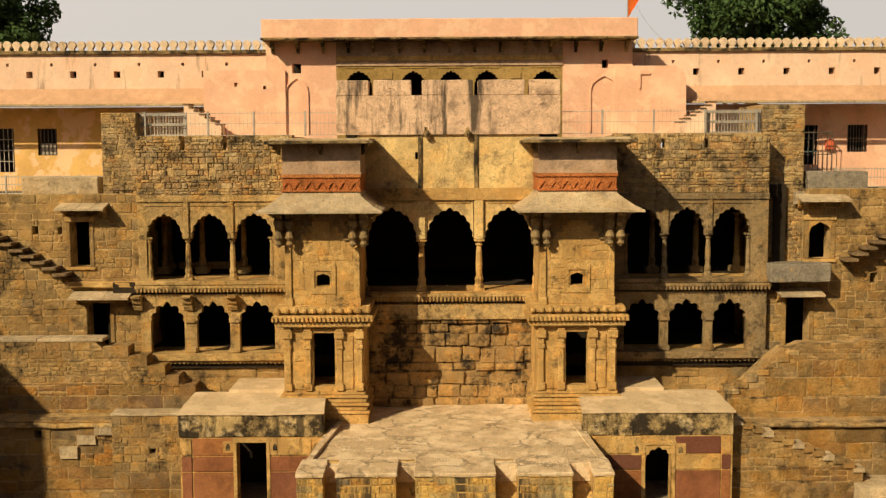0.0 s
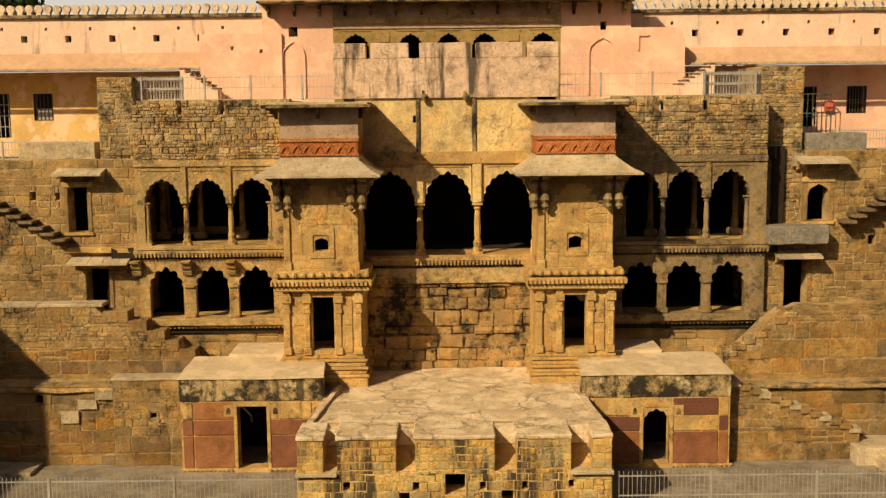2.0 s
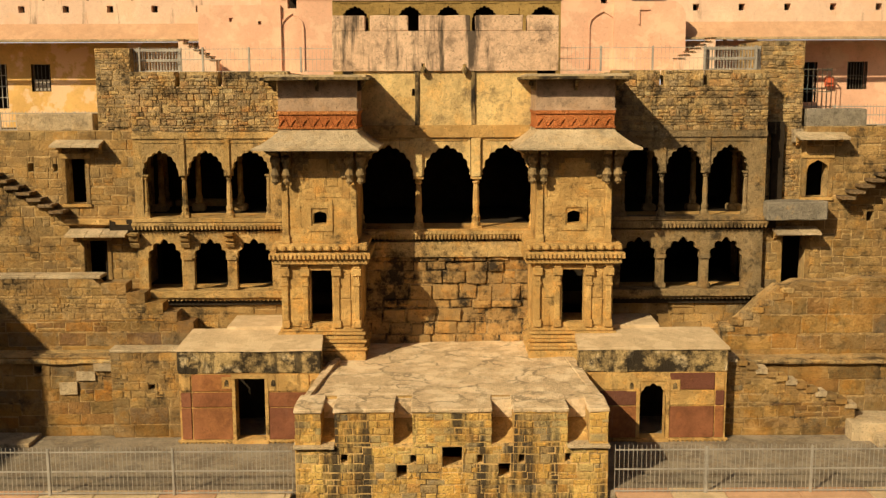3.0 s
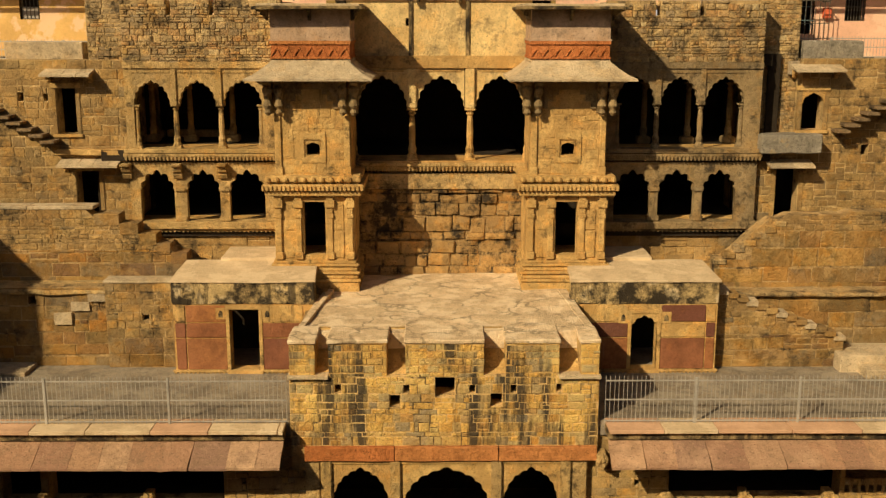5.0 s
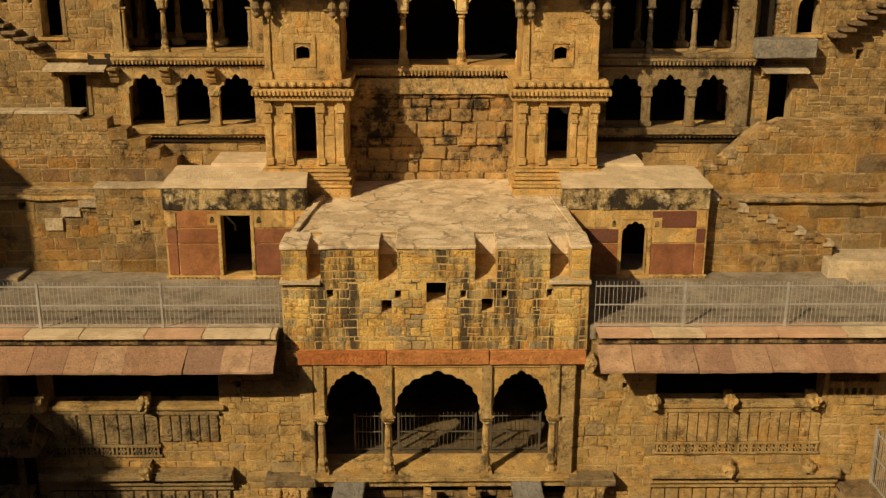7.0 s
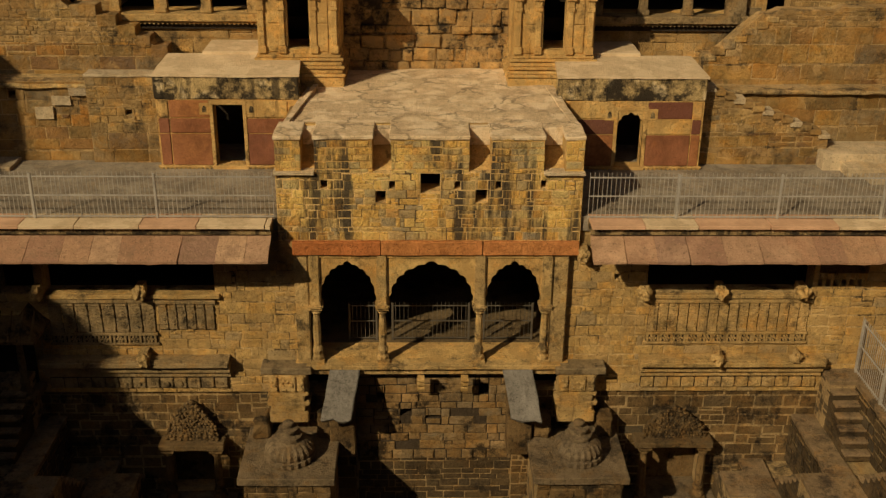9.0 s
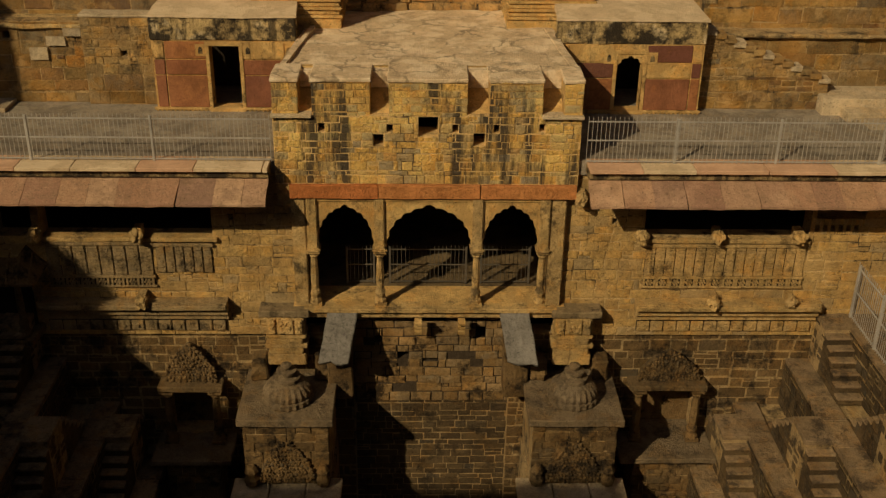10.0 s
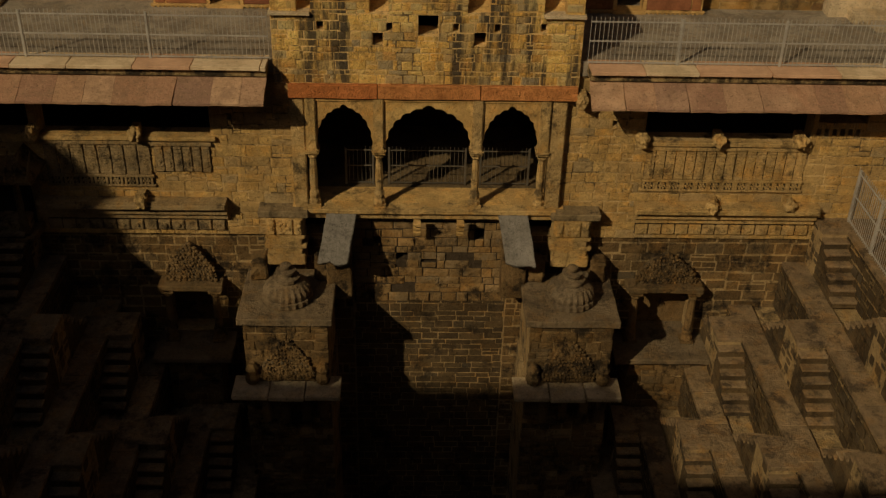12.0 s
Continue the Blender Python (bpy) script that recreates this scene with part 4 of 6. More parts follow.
    prism(bm, [(a + 0.45, -1.98), (b - 0.45, -1.98), (b - 0.45, -2.95), (b - 0.62, -2.95), (b - 0.62, -2.72), (b - 0.8, -2.72), (b - 0.8, -2.5), (b - 0.98, -2.5), (b - 0.98, -2.34),
               (a + 0.98, -2.34), (a + 0.98, -2.5), (a + 0.8, -2.5), (a + 0.8, -2.72), (a + 0.62, -2.72), (a + 0.62, -2.95), (a + 0.45, -2.95)], yf - 0.05, yf + 0.05)
    part("stepped_lintel", bm, M_GREYWING, t)
    for x, d in ((a + 0.05, -1), (b - 0.05, 1)):
        for yy in (yf + 0.25, yf + 0.9):
            bracket("bracket", x, yy, -1.98, t, M_GREYWING, 1.15, 0.55, 0.26, (d, 0))
    # hollow stone eave, frieze box, canopy slab
    hip_eave("eave", a + 0.1, b - 0.1, yf - 0.2, yb, -1.955, -1.42, 0.80, M_SLATE, t, 0.07, "broad grey stone eave")
    part("eave_neck", soft_box(a + 0.02, b - 0.02, yf - 0.02, yb, -1.5, -1.38, 0.03), M_SLATE, t)
    part("frieze", box(a + 0.06, b - 0.06, yf, yb, -1.36, -0.82), M_RED, t, "carved red sandstone frieze")
    fr_ = part("frieze_rail", soft_box(a + 0.02, b - 0.02, yf - 0.05, yb, -0.92, -0.80, 0.015), M_RED, t)
    part("frieze_rail", soft_box(a + 0.02, b - 0.02, yf - 0.05, yb, -1.38, -1.30, 0.015), M_RED, t)
    for i in range(7):
        x = a + 0.22 + i * (2 * h - 0.44) / 6
        bm = bmesh.new()
        prism(bm, [(x - 0.17, -1.28), (x - 0.13, -1.28), (x + 0.02, -0.98), (x + 0.17, -1.28), (x + 0.13, -1.28), (x + 0.02, -1.06)], yf - 0.035, yf + 0.01)
        part("frieze_chevron", bm, M_RED, t)
    part("box_wall", box(a + 0.05, b - 0.05, yf + 0.02, yb, -0.80, 0.18), M_MAUVE, t)
    part("box_sill", soft_box(a, b, yf - 0.04, yb, -0.82, -0.74, 0.02), M_MAUVE, t)
    part("canopy", worn_slab(a - 0.42, b + 0.42, yf - 0.6, yb + 0.1, 0.18, 0.28, 0.7, 0.02, cx), M_MOULD, t, "thin dark stone canopy slab")
    part("canopy_top", worn_slab(a - 0.3, b + 0.3, yf - 0.45, yb + 0.1, 0.27, 0.36, 0.7, 0.02, cx + 3), M_SLATE, t)
    for x, w in ((a - 0.02, (-0.7, -1)), (cx, (0, -1)), (b + 0.02, (0.7, -1))):
        bracket("strut", x, yf + 0.02, 0.17, t, M_MOULD, 0.34, 0.48, 0.1, w)
    return t


tower(-3.95, "ochre stone tower with a broad eave, red frieze and narrow doorway", 0.0)
tower(4.40, "ochre stone tower with a wide hollow eave and arched window", 0.0)

# far pale haze beyond the trees
haze = bpy.data.materials.new("pale_haze")
haze.use_nodes = True
hb = haze.node_tree.nodes["Principled BSDF"]
hb.inputs["Base Color"].default_value = (0, 0, 0, 1)
hb.inputs["Emission Color"].default_value, hb.inputs["Emission Strength"].default_value = (0.60, 0.56, 0.52, 1), 1.0
bm = bmesh.new()
bm.faces.new([bm.verts.new(v) for v in ((-700, 800, -40), (700, 800, -40), (700, 800, 160), (-700, 800, 160))])
tagged(part("backdrop", bm, haze), "pale hazy sky low over the horizon", "sky", kind="structure")

# ---- two flat-roofed houses on the terrace ----
def house(x0, x1, door, arched, label):
    h = thing("stone_house", label, "house", group="terrace houses")
    yf = 33.0
    z0, zl, zt = TERR, -9.12, -8.3
    part("wall", holed(x0, x1, yf, yf + 0.45, z0, zl, [door]), M_DRESSED, h)
    part("side_wall", box(x0, x0 + 0.45, yf + 0.45, 35.6, z0, zl), M_DRESSED, h)
    part("side_wall", box(x1 - 0.45, x1, yf + 0.45, 35.6, z0, zl), M_DRESSED, h)
    part("back_wall", box(x0, x1, 35.6, 36.0, z0, zl), M_INSIDE, h)
    part("lintel", worn_slab(x0 - 0.02, x1 + 0.02, yf - 0.03, yf + 0.5, zl, zt - 0.05, 0.25, 0.05, x0), M_CRUMB, h, "black-moulded plaster band under the roof")
    bm = bmesh.new()
    top = [(x0 - 0.05, yf - 0.08, zt), (x1 + 0.05, yf - 0.08, zt), (x1 - 0.1, 35.0, zt + 0.2), (x0 + 0.05, 35.0, zt + 0.2)]
    up = [bm.verts.new(p) for p in top]
    dn = [bm.verts.new((p[0], p[1], zt - 0.07)) for p in top]
    bm.faces.new(up)
    bm.faces.new(dn[::-1])
    for i in range(4):
        bm.faces.new((up[i], up[(i + 1) % 4], dn[(i + 1) % 4], dn[i]))
    bmesh.ops.subdivide_edges(bm, edges=bm.edges[:], cuts=7, use_grid_fill=True)
    for v in bm.verts:
        v.co += noise.noise_vector(v.co * 1.3) * 0.025
    part("roof", bm, M_SCREED, h, "flat screeded roof")
    # red slabs in ochre borders
    cols = [(x0 + 0.06, x0 + 0.38), (x0 + 0.42, door[0] - 0.12)], [(door[1] + 0.12, x1 - 0.38), (x1 - 0.34, x1 - 0.06)]
    rows = [(z0 + 0.12, z0 + 1.16), (z0 + 1.20, z0 + 1.68), (z0 + 1.72, zl - 0.03)]
    for side in cols:
        for a, b in side:
            for c, d in rows:
                if b - a > 0.08:
                    part("wall_slab", soft_box(a, b, yf - 0.035, yf + 0.02, c, d, 0.015, 0.008), M_REDSLAB if random.random() < (0.95 if d < zl - 0.1 else 0.35) else M_DRESSED, h)
    for e in (door[0] - 0.06, door[1] + 0.06):
        part("door_jamb", soft_box(e - 0.06, e + 0.06, yf - 0.06, yf + 0.1, z0, door[3], 0.015), M_DRESSED, h)
    part("door_head", soft_box(door[0] - 0.14, door[1] + 0.14, yf - 0.06, yf + 0.1, door[3], door[3] + 0.14, 0.015), M_DRESSED, h)
    if arched:
        part("door_arch", arch_panel(door[0], door[1], door[3], door[3] - 0.5, door[3] - 0.06, yf - 0.02, yf + 0.1, 5, 0.1), M_DRESSED, h)
    for s, e in ((-1, door[0] - 0.28), (1, door[1] + 0.28)):
        bm = bmesh.new()
        prism(bm, [(e - 0.16, door[3] - 0.32), (e + 0.16, door[3] - 0.32), (e + 0.16, door[3] + 0.06), (e - 0.16, door[3] + 0.06)], yf - 0.05, yf)
        part("lamp_niche_frame", bm, M_DRESSED, h)
        # dark plate stands in for the shaded hollow of the lamp niche
        bm = bmesh.new()
        prism(bm, [(e - 0.07, door[3] - 0.25), *arch_line(e - 0.07, e + 0.07, door[3] - 0.15, door[3] - 0.02, 1, 0), (e + 0.07, door[3] - 0.25)], yf - 0.056, yf - 0.01)
        part("lamp_niche", bm, M_MOULD, h)
    part("doorstep", worn_slab(door[0] - 0.1, door[1] + 0.1, yf - 0.15, yf + 0.4, z0, z0 + 0.1, 0.5, 0.01), M_DRESSED, h)
    cornice("base_moulding", x0 - 0.05, x1 + 0.05, yf, z0, z0 + 0.11, 0.12, h, M_DRESSED, teeth=0.14)
    return h


house(-8.42, -3.85, (-6.60, -5.66, TERR + 0.1, -9.28), False, "flat-roofed stone house with red slabs and a plain doorway")
house(4.45, 9.2, (6.42, 7.26, TERR + 0.1, -9.43), True, "flat-roofed stone house with red slabs and an arched doorway")

# raised floors joining the house roofs to the wings
for x0, x1, z in ((-7.2, -5.2, -8.0), (5.7, 7.4, -8.0)):
    tagged(part("raised_floor", worn_slab(x0, x1, 34.9, 36.8, z - 0.5, z, 0.7, 0.02, x0), M_SCREED), "dusty raised floor between house roof and arcade", "floor", kind="structure")

# ---- terrace, its coping and eave ----
tagged(part("terrace", box(-21.5, 16.2, 28.75, 37.2, TERR - 0.45, TERR), M_TERRACE), "dusty grey paved terrace behind a railing", "terrace", kind="structure")


def terrace_edge(x0, x1, label):
    e = thing("terrace_eave", label, "eave", kind="structure")
    x = x0
    me = None
    i = 0
    while x < x1 - 0.1:
        w = min(random.uniform(1.5, 2.1), x1 - x)
        part("coping_slab", worn_slab(x + 0.01, x + w - 0.01, 27.95 + random.uniform(-0.02, 0.02), 28.9, TERR - 0.1, TERR + 0.012, 0.6, 0.012, x), M_SCREED if random.random() < 0.7 else M_LEDGE, e)
        x += w
    part("drip_band", holed(x0, x1, 28.1, 28.8, TERR - 0.32, TERR - 0.1), M_MOULD, e)
    x = x0
    while x < x1 - 0.1:
        w = min(random.uniform(0.8, 1.1), x1 - x)
        bm = bmesh.new()
        g = random.uniform(0.002, 0.008)
        lift = random.uniform(-0.015, 0.015)
        prof = [(28.2, TERR - 0.36), (27.25, TERR - 0.80 + lift), (27.25, TERR - 0.87 + lift), (28.2, TERR - 0.44)]
        sk = random.uniform(-0.03, 0.03)
        a = [bm.verts.new((x + g + (sk if k in (1, 2) else 0), y, z)) for k, (y, z) in enumerate(prof)]
        b = [bm.verts.new((x + w - g + (sk if k in (1, 2) else 0), y, z)) for k, (y, z) in enumerate(prof)]
        for k in range(4):
            bm.faces.new((a[k], a[(k + 1) % 4], b[(k + 1) % 4], b[k]))
        bm.faces.new(a)
        bm.faces.new(b)
        bmesh.ops.subdivide_edges(bm, edges=bm.edges[:], cuts=3, use_grid_fill=True)
        for v in bm.verts:
            v.co += noise.noise_vector(v.co * 3.1) * 0.022
        part("eave_slab", bm, M_EAVE, e)
        x += w
    return e


terrace_edge(-20, -4.25, "sloping pink stone eave slabs below the terrace edge")
terrace_edge(4.95, 16.2, "sloping pink stone eave slabs under a worn coping")


def railing(x0, x1, y, z, h, posts, label, step=0.125, turn=None, material=M_RAIL, fine=1.0):
    r = thing("railing", label, "railing", group="terrace railings" if h > 1.2 else "")
    if turn:
        r.matrix_basis = turn
    n = int((x1 - x0) / step)
    b = bmesh.new()
    bx(b, -0.007 * fine, 0.007 * fine, -0.007 * fine, 0.007 * fine, 0, h)
    first = part("picket", b, material, r)
    first.matrix_basis = pose(x0, y, z)
    for i in range(1, n + 1):
        ob = new("picket", first.data)
        ob.parent, ob.matrix_basis = r, pose(x0 + i * (x1 - x0) / n, y, z, 0, random.uniform(-0.4, 0.4), 0)
    for k in (0.05, 0.5, 0.9):
        part("rail", box(x0, x1, y - 0.018 * fine, y + 0.018 * fine, z + h * k - 0.018 * fine, z + h * k + 0.018 * fine), material, r)
    for x in posts:
        part("post", soft_box(x - 0.035, x + 0.035, y - 0.035, y + 0.035, z, z + h * 0.97, 0.008), material, r)
    return r


railing(-19, -4.2, 28.55, TERR, 1.42, [-14.6, -11.05, -7.55], "grey painted steel railing with spiked pickets")
railing(4.9, 16.1, 28.55, TERR, 1.42, [7.48, 10.45, 13.5], "grey painted steel picket railing along the terrace")

# ---- the front pavilion: roofed platform, brick front, three arches ----
pav = thing("pavilion", "projecting stone pavilion with brick front and three cusped arches", "pavilion")
PX0, PX1, PY = -4.12, 4.72, 28.6
bm = bmesh.new()
pts = [(PX0, PY), (PX1, PY), (4.3, 36.8), (-3.5, 36.8)]
zz = [-9.03, -8.95, -8.98, -9.08]
up = [bm.verts.new((x, y, z)) for (x, y), z in zip([(PX0, PY + 0.95), (PX1, PY + 0.95), pts[2], pts[3]], zz)]
dn = [bm.verts.new((v.co.x, v.co.y, -9.5)) for v in up]
bm.faces.new(up)
bm.faces.new(dn[::-1])
for i in range(4):
    bm.faces.new((up[i], up[(i + 1) % 4], dn[(i + 1) % 4], dn[i]))
bmesh.ops.subdivide_edges(bm, edges=bm.edges[:], cuts=15, use_grid_fill=True)
for v in bm.verts:
    v.co.z += 0.05 * noise.noise(v.co * 0.9) + 0.02 * noise.noise(v.co * 4)
part("roof", bm, M_ROOF, pav, "cracked sandy roof screed")
part("body_side", box(PX0, PX0 + 0.5, PY + 0.9, 34.5, -16.3, -9.3), M_ASHLAR, pav)
part("body_side", box(PX1 - 0.5, PX1, PY + 0.9, 34.5, -16.3, -9.3), M_ASHLAR, pav)
for s, x, x2 in ((-1, PX0, -3.5), (1, PX1, 4.3)):
    bm = bmesh.new()
    w = 0.16 * -s
    q = [(x, PY + 0.2), (x + w, PY + 0.2), (x2 + w, 34.3), (x2, 34.3)]
    a = [bm.verts.new((px, py, -9.2)) for px, py in q]
    b = [bm.verts.new((px, py, -8.94)) for px, py in q]
    bm.faces.new(a)
    bm.faces.new(b)
    for i in range(4):
        bm.faces.new((a[i], a[(i + 1) % 4], b[(i + 1) % 4], b[i]))
    part("roof_kerb", bm, M_ROOF, pav)
# brick front with four sloping chutes in its top
CH = [(-3.36, -3.0), (-1.32, -0.82), (1.44, 2.04), (3.58, 4.16)]
sock = [(-2.84, -2.64, -10.53, -10.27), (0.03, 0.60, -10.67, -10.06), (-1.26, -0.97, -10.96, -10.59), (1.62, 1.96, -10.95, -10.55),
        (-0.86, -0.7, -10.53, -10.29), (1.02, 1.18, -10.53, -10.29), (2.2, 2.36, -10.53, -10.29), (3.5, 3.66, -10.5, -10.26)]
part("brick_core", holed(PX0, PX1, PY + 0.03, PY + 0.9, -12.15, -10.0, sock), M_BRICKJOINT, pav)
xs = [PX0] + [v for c in CH for v in c] + [PX1]
for i in range(0, len(xs), 2):
    lo = -9.95 if 0 < i < len(xs) - 2 else -9.98
    part("merlon_core", worn_slab(xs[i] + 0.02, xs[i + 1] - 0.02, PY + 0.03, PY + 1.35, lo - 0.04, -9.0, 0.4, 0.006, xs[i]), M_DRESSED, pav)
    part("merlon_cap", worn_slab(xs[i] - 0.02, xs[i + 1] + 0.02, PY - 0.02, PY + 1.4, -9.06, -8.94, 0.35, 0.03, xs[i] + 5), M_ROOF, pav)
for a, b in CH:
    bm = bmesh.new()
    prof = [(PY + 0.05, -10.04), (PY + 0.5, -9.92), (PY + 1.0, -9.5), (PY + 1.3, -8.98), (PY + 1.45, -8.98), (PY + 1.45, -10.1), (PY + 0.05, -10.1)]
    ends = [[bm.verts.new((x, y, z)) for y, z in prof] for x in (a - 0.05, b + 0.05)]
    bm.faces.new(ends[0])
    bm.faces.new(ends[1])
    for i in range(7):
        bm.faces.new((ends[0][i], ends[0][(i + 1) % 7], ends[1][(i + 1) % 7], ends[1][i]))
    part("chute_floor", bm, M_DRESSED, pav)
masonry(pav, PX0, PX1, -12.13, -8.98, PY + 0.03, M_BRICK, sock + [(a, b, -10.02, -8.9) for a, b in CH], course=0.2, length=0.38, proud=0.016, joint=0.03, seed=77, name="brick", split=0.12, wild=0.4)
part("shelf_stone", worn_slab(PX0 - 0.04, -3.0, PY - 0.12, PY + 0.4, -10.08, -9.98, 0.4, 0.015), M_SLATE, pav)
part("shelf_stone", worn_slab(3.56, PX1 + 0.04, PY - 0.12, PY + 0.4, -10.08, -9.98, 0.4, 0.015), M_SLATE, pav)
# red beam
for i, (a, b) in enumerate(((-3.72, -1.14), (-1.12, 1.86), (1.88, 4.7))):
    part("red_beam", worn_slab(a, b, PY - 0.12, PY + 0.5, -12.56, -12.14, 0.6, 0.015, a), M_RED, pav, "red sandstone beam")
part("beam_end", soft_box(PX0, -3.72, PY + 0.05, PY + 0.5, -12.9, -12.14, 0.02), M_ASHLAR, pav)
# arches
OPS = [(-3.0, -1.28), (-0.93, 1.66), (1.98, 3.68)]
PE = [-3.12, -1.12, 1.82, 3.82]
for (a, b), l, r in zip(OPS, PE, PE[1:]):
    part("arch_spandrel", arch_panel(a, b, -12.56, -14.25, -12.80, PY + 0.02, PY + 0.35, 11, 0.04, 0.93), M_DRESSED, pav, "carved spandrel of a cusped arch")
    for e, far in ((a, l), (b, r)):
        part("spandrel_side", box(min(e, far), max(e, far), PY + 0.02, PY + 0.35, -14.2, -12.56), M_DRESSED, pav)
    part("arch_moulding", soft_box(a - 0.02, b + 0.02, PY - 0.03, PY + 0.02, -12.68, -12.62, 0.01), M_DRESSED, pav)
for x in PE:
    part("pilaster", soft_box(x - 0.16, x + 0.16, PY - 0.08, PY + 0.3, -14.3, -12.56, 0.03), M_WEATHER, pav)
    part("capital", soft_box(x - 0.22, x + 0.22, PY - 0.12, PY + 0.4, -14.36, -14.2, 0.05), M_WEATHER, pav)
    column("column", x, PY + 0.14, -16.22, -14.34, 0.15, pav, M_WEATHER)
for a, b in ((-3.72, -3.3), (4.0, 4.45)):
    part("end_pilaster", soft_box(a, b, PY - 0.02, PY + 0.4, -16.22, -12.56, 0.03), M_WEATHER, pav)
part("porch_floor", box(-3.8, 4.6, PY, PY + 1.3, -16.6, -16.22), M_DRESSED, pav)
# behind the front strip the floor colour is darkened for the porch's shade
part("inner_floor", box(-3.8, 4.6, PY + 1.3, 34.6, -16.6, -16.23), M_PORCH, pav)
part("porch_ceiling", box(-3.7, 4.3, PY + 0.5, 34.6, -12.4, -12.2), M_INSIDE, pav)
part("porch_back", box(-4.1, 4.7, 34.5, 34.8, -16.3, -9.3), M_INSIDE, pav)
part("sill", worn_slab(-3.45, 4.35, PY - 0.2, PY + 0.3, -16.37, -16.22, 0.4, 0.02), M_WEATHER, pav)
part("sill_bed", box(-3.45, 4.35, PY - 0.05, PY + 0.4, -16.6, -16.36), M_WEATHER, pav)
part("sill_block", worn_slab(-4.85, -3.3, PY - 0.35, PY + 0.3, -16.46, -16.24, 0.4, 0.03), M_GREYSILL, pav)
part("sill_block", worn_slab(4.2, 5.75, PY - 0.35, PY + 0.3, -16.46, -16.24, 0.4, 0.03), M_GREYSILL, pav)
for a, b in OPS:
    for k, (lo, hi) in enumerate(((0.0, 1.0),)):
        railing(a + (0.75 if a < -2 else 0.05), b - 0.05, PY + 1.5, -16.22, 1.35, [a + (0.78 if a < -2 else 0.08), b - 0.08], "dull iron barrier with upright bars inside the porch", 0.13, material=M_IRON)

# ---- walls at the ends of the facade ----
def plain_wall(name, x0, x1, y, z0, z1, holes, seed, label, material=M_ASHLAR, course=0.3, length=0.55, top=None, thick=0.6, singles=300, core=M_MORTAR, proud=0.016, gaps=0.0, split=0.3, zones=()):
    w = thing(name, label, "wall", kind="structure")
    if top is None:
        part("core", holed(x0, x1, y, y + thick, z0, z1, holes), M_PATCHJOINT if zones else core, w)
    else:
        n = max(2, int((x1 - x0) / 0.3))
        pts = [(x0, z0), (x1, z0)] + [(x1 - (x1 - x0) * i / n, top(x1 - (x1 - x0) * i / n)) for i in range(n + 1)]
        bm = bmesh.new()
        prism(bm, pts, y, y + thick)
        part("core", bm, M_PATCHJOINT if zones else core, w)
    for k, (za, zb, crs, lng, stone) in enumerate(zones or [(z0, z1, course, length, material)]):
        masonry(w, x0, x1, za, zb, y, stone, holes, crs, lng, proud, (0.055 if stone == M_LOWER else 0.036 if zones else 0.03), seed + 7 * k, top=top, singles=singles // max(1, len(zones)), gaps=gaps, split=split if crs < 0.4 else 0.06)
    return w


def steps_top(levels):
    return lambda x: next((z for lim, z in levels if x < lim), levels[-1][1])


lo_d = [(-12.97, -12.33, -4.03, -2.46), (-12.48, -11.70, -6.88, -5.32), (-14.3, -14.1, -2.9, -2.6), (-13.42, -13.27, -2.9, -2.65)]
fl = plain_wall("wall_west_end", -21, -10.55, 36.8, -9.2, -1.5, lo_d, 101, "ochre block wall with two dark doorways")
part("room_backing", box(-21, -10.55, 39.4, 39.6, -9, -1.5), M_INSIDE, fl)
lo_e = [(12.78, 13.51, -3.89, -2.54), (12.04, 12.84, -6.99, -5.25), (14.95, 15.2, -4.75, -4.4)]
plain_wall("wall_east_end", 11.25, 12.72, 36.8, -9.2, -4.3, [(12.04, 12.84, -6.99, -5.25)], 103, "ochre and grey block wall below a recess")
fr = plain_wall("wall_east_end", 12.72, 16.2, 36.8, -9.2, -1.45, lo_e, 102, "ochre and grey block wall with arched doorways")
part("room_backing", box(11.25, 16.2, 39.4, 39.6, -9, -1.5), M_INSIDE, fr)
part("door_arch", arch_panel(12.76, 13.53, -2.5, -3.0, -2.6, 36.76, 36.95, 3, 0.06), M_DRESSED, fr)
for w, x0, x1, z in ((fl, -13.3, -11.6, -1.85), (fl, -12.95, -10.85, -4.93), (fr, 12.26, 14.0, -1.68), (fr, 11.6, 13.17, -4.95)):
    x = x0
    while x < x1 - 0.05:
        wd = min(random.uniform(0.5, 0.9), x1 - x)
        bm = bmesh.new()
        q = [(36.85, z + 0.06), (36.1, z - 0.12), (36.1, z - 0.19), (36.85, z - 0.03)]
        a = [bm.verts.new((x + 0.01, yy, h)) for yy, h in q]
        b = [bm.verts.new((x + wd - 0.01, yy, h)) for yy, h in q]
        for k in range(4):
            bm.faces.new((a[k], a[(k + 1) % 4], b[(k + 1) % 4], b[k]))
        bm.faces.new(a)
        bm.faces.new(b)
        part("eave_slab", bm, M_SLATE, w)
        x += wd
    bracket("bracket", x0 + 0.15, 36.8, z - 0.1, w, M_DRESSED, 0.35, 0.5, 0.12)
    bracket("bracket", x1 - 0.15, 36.8, z - 0.1, w, M_DRESSED, 0.35, 0.5, 0.12)
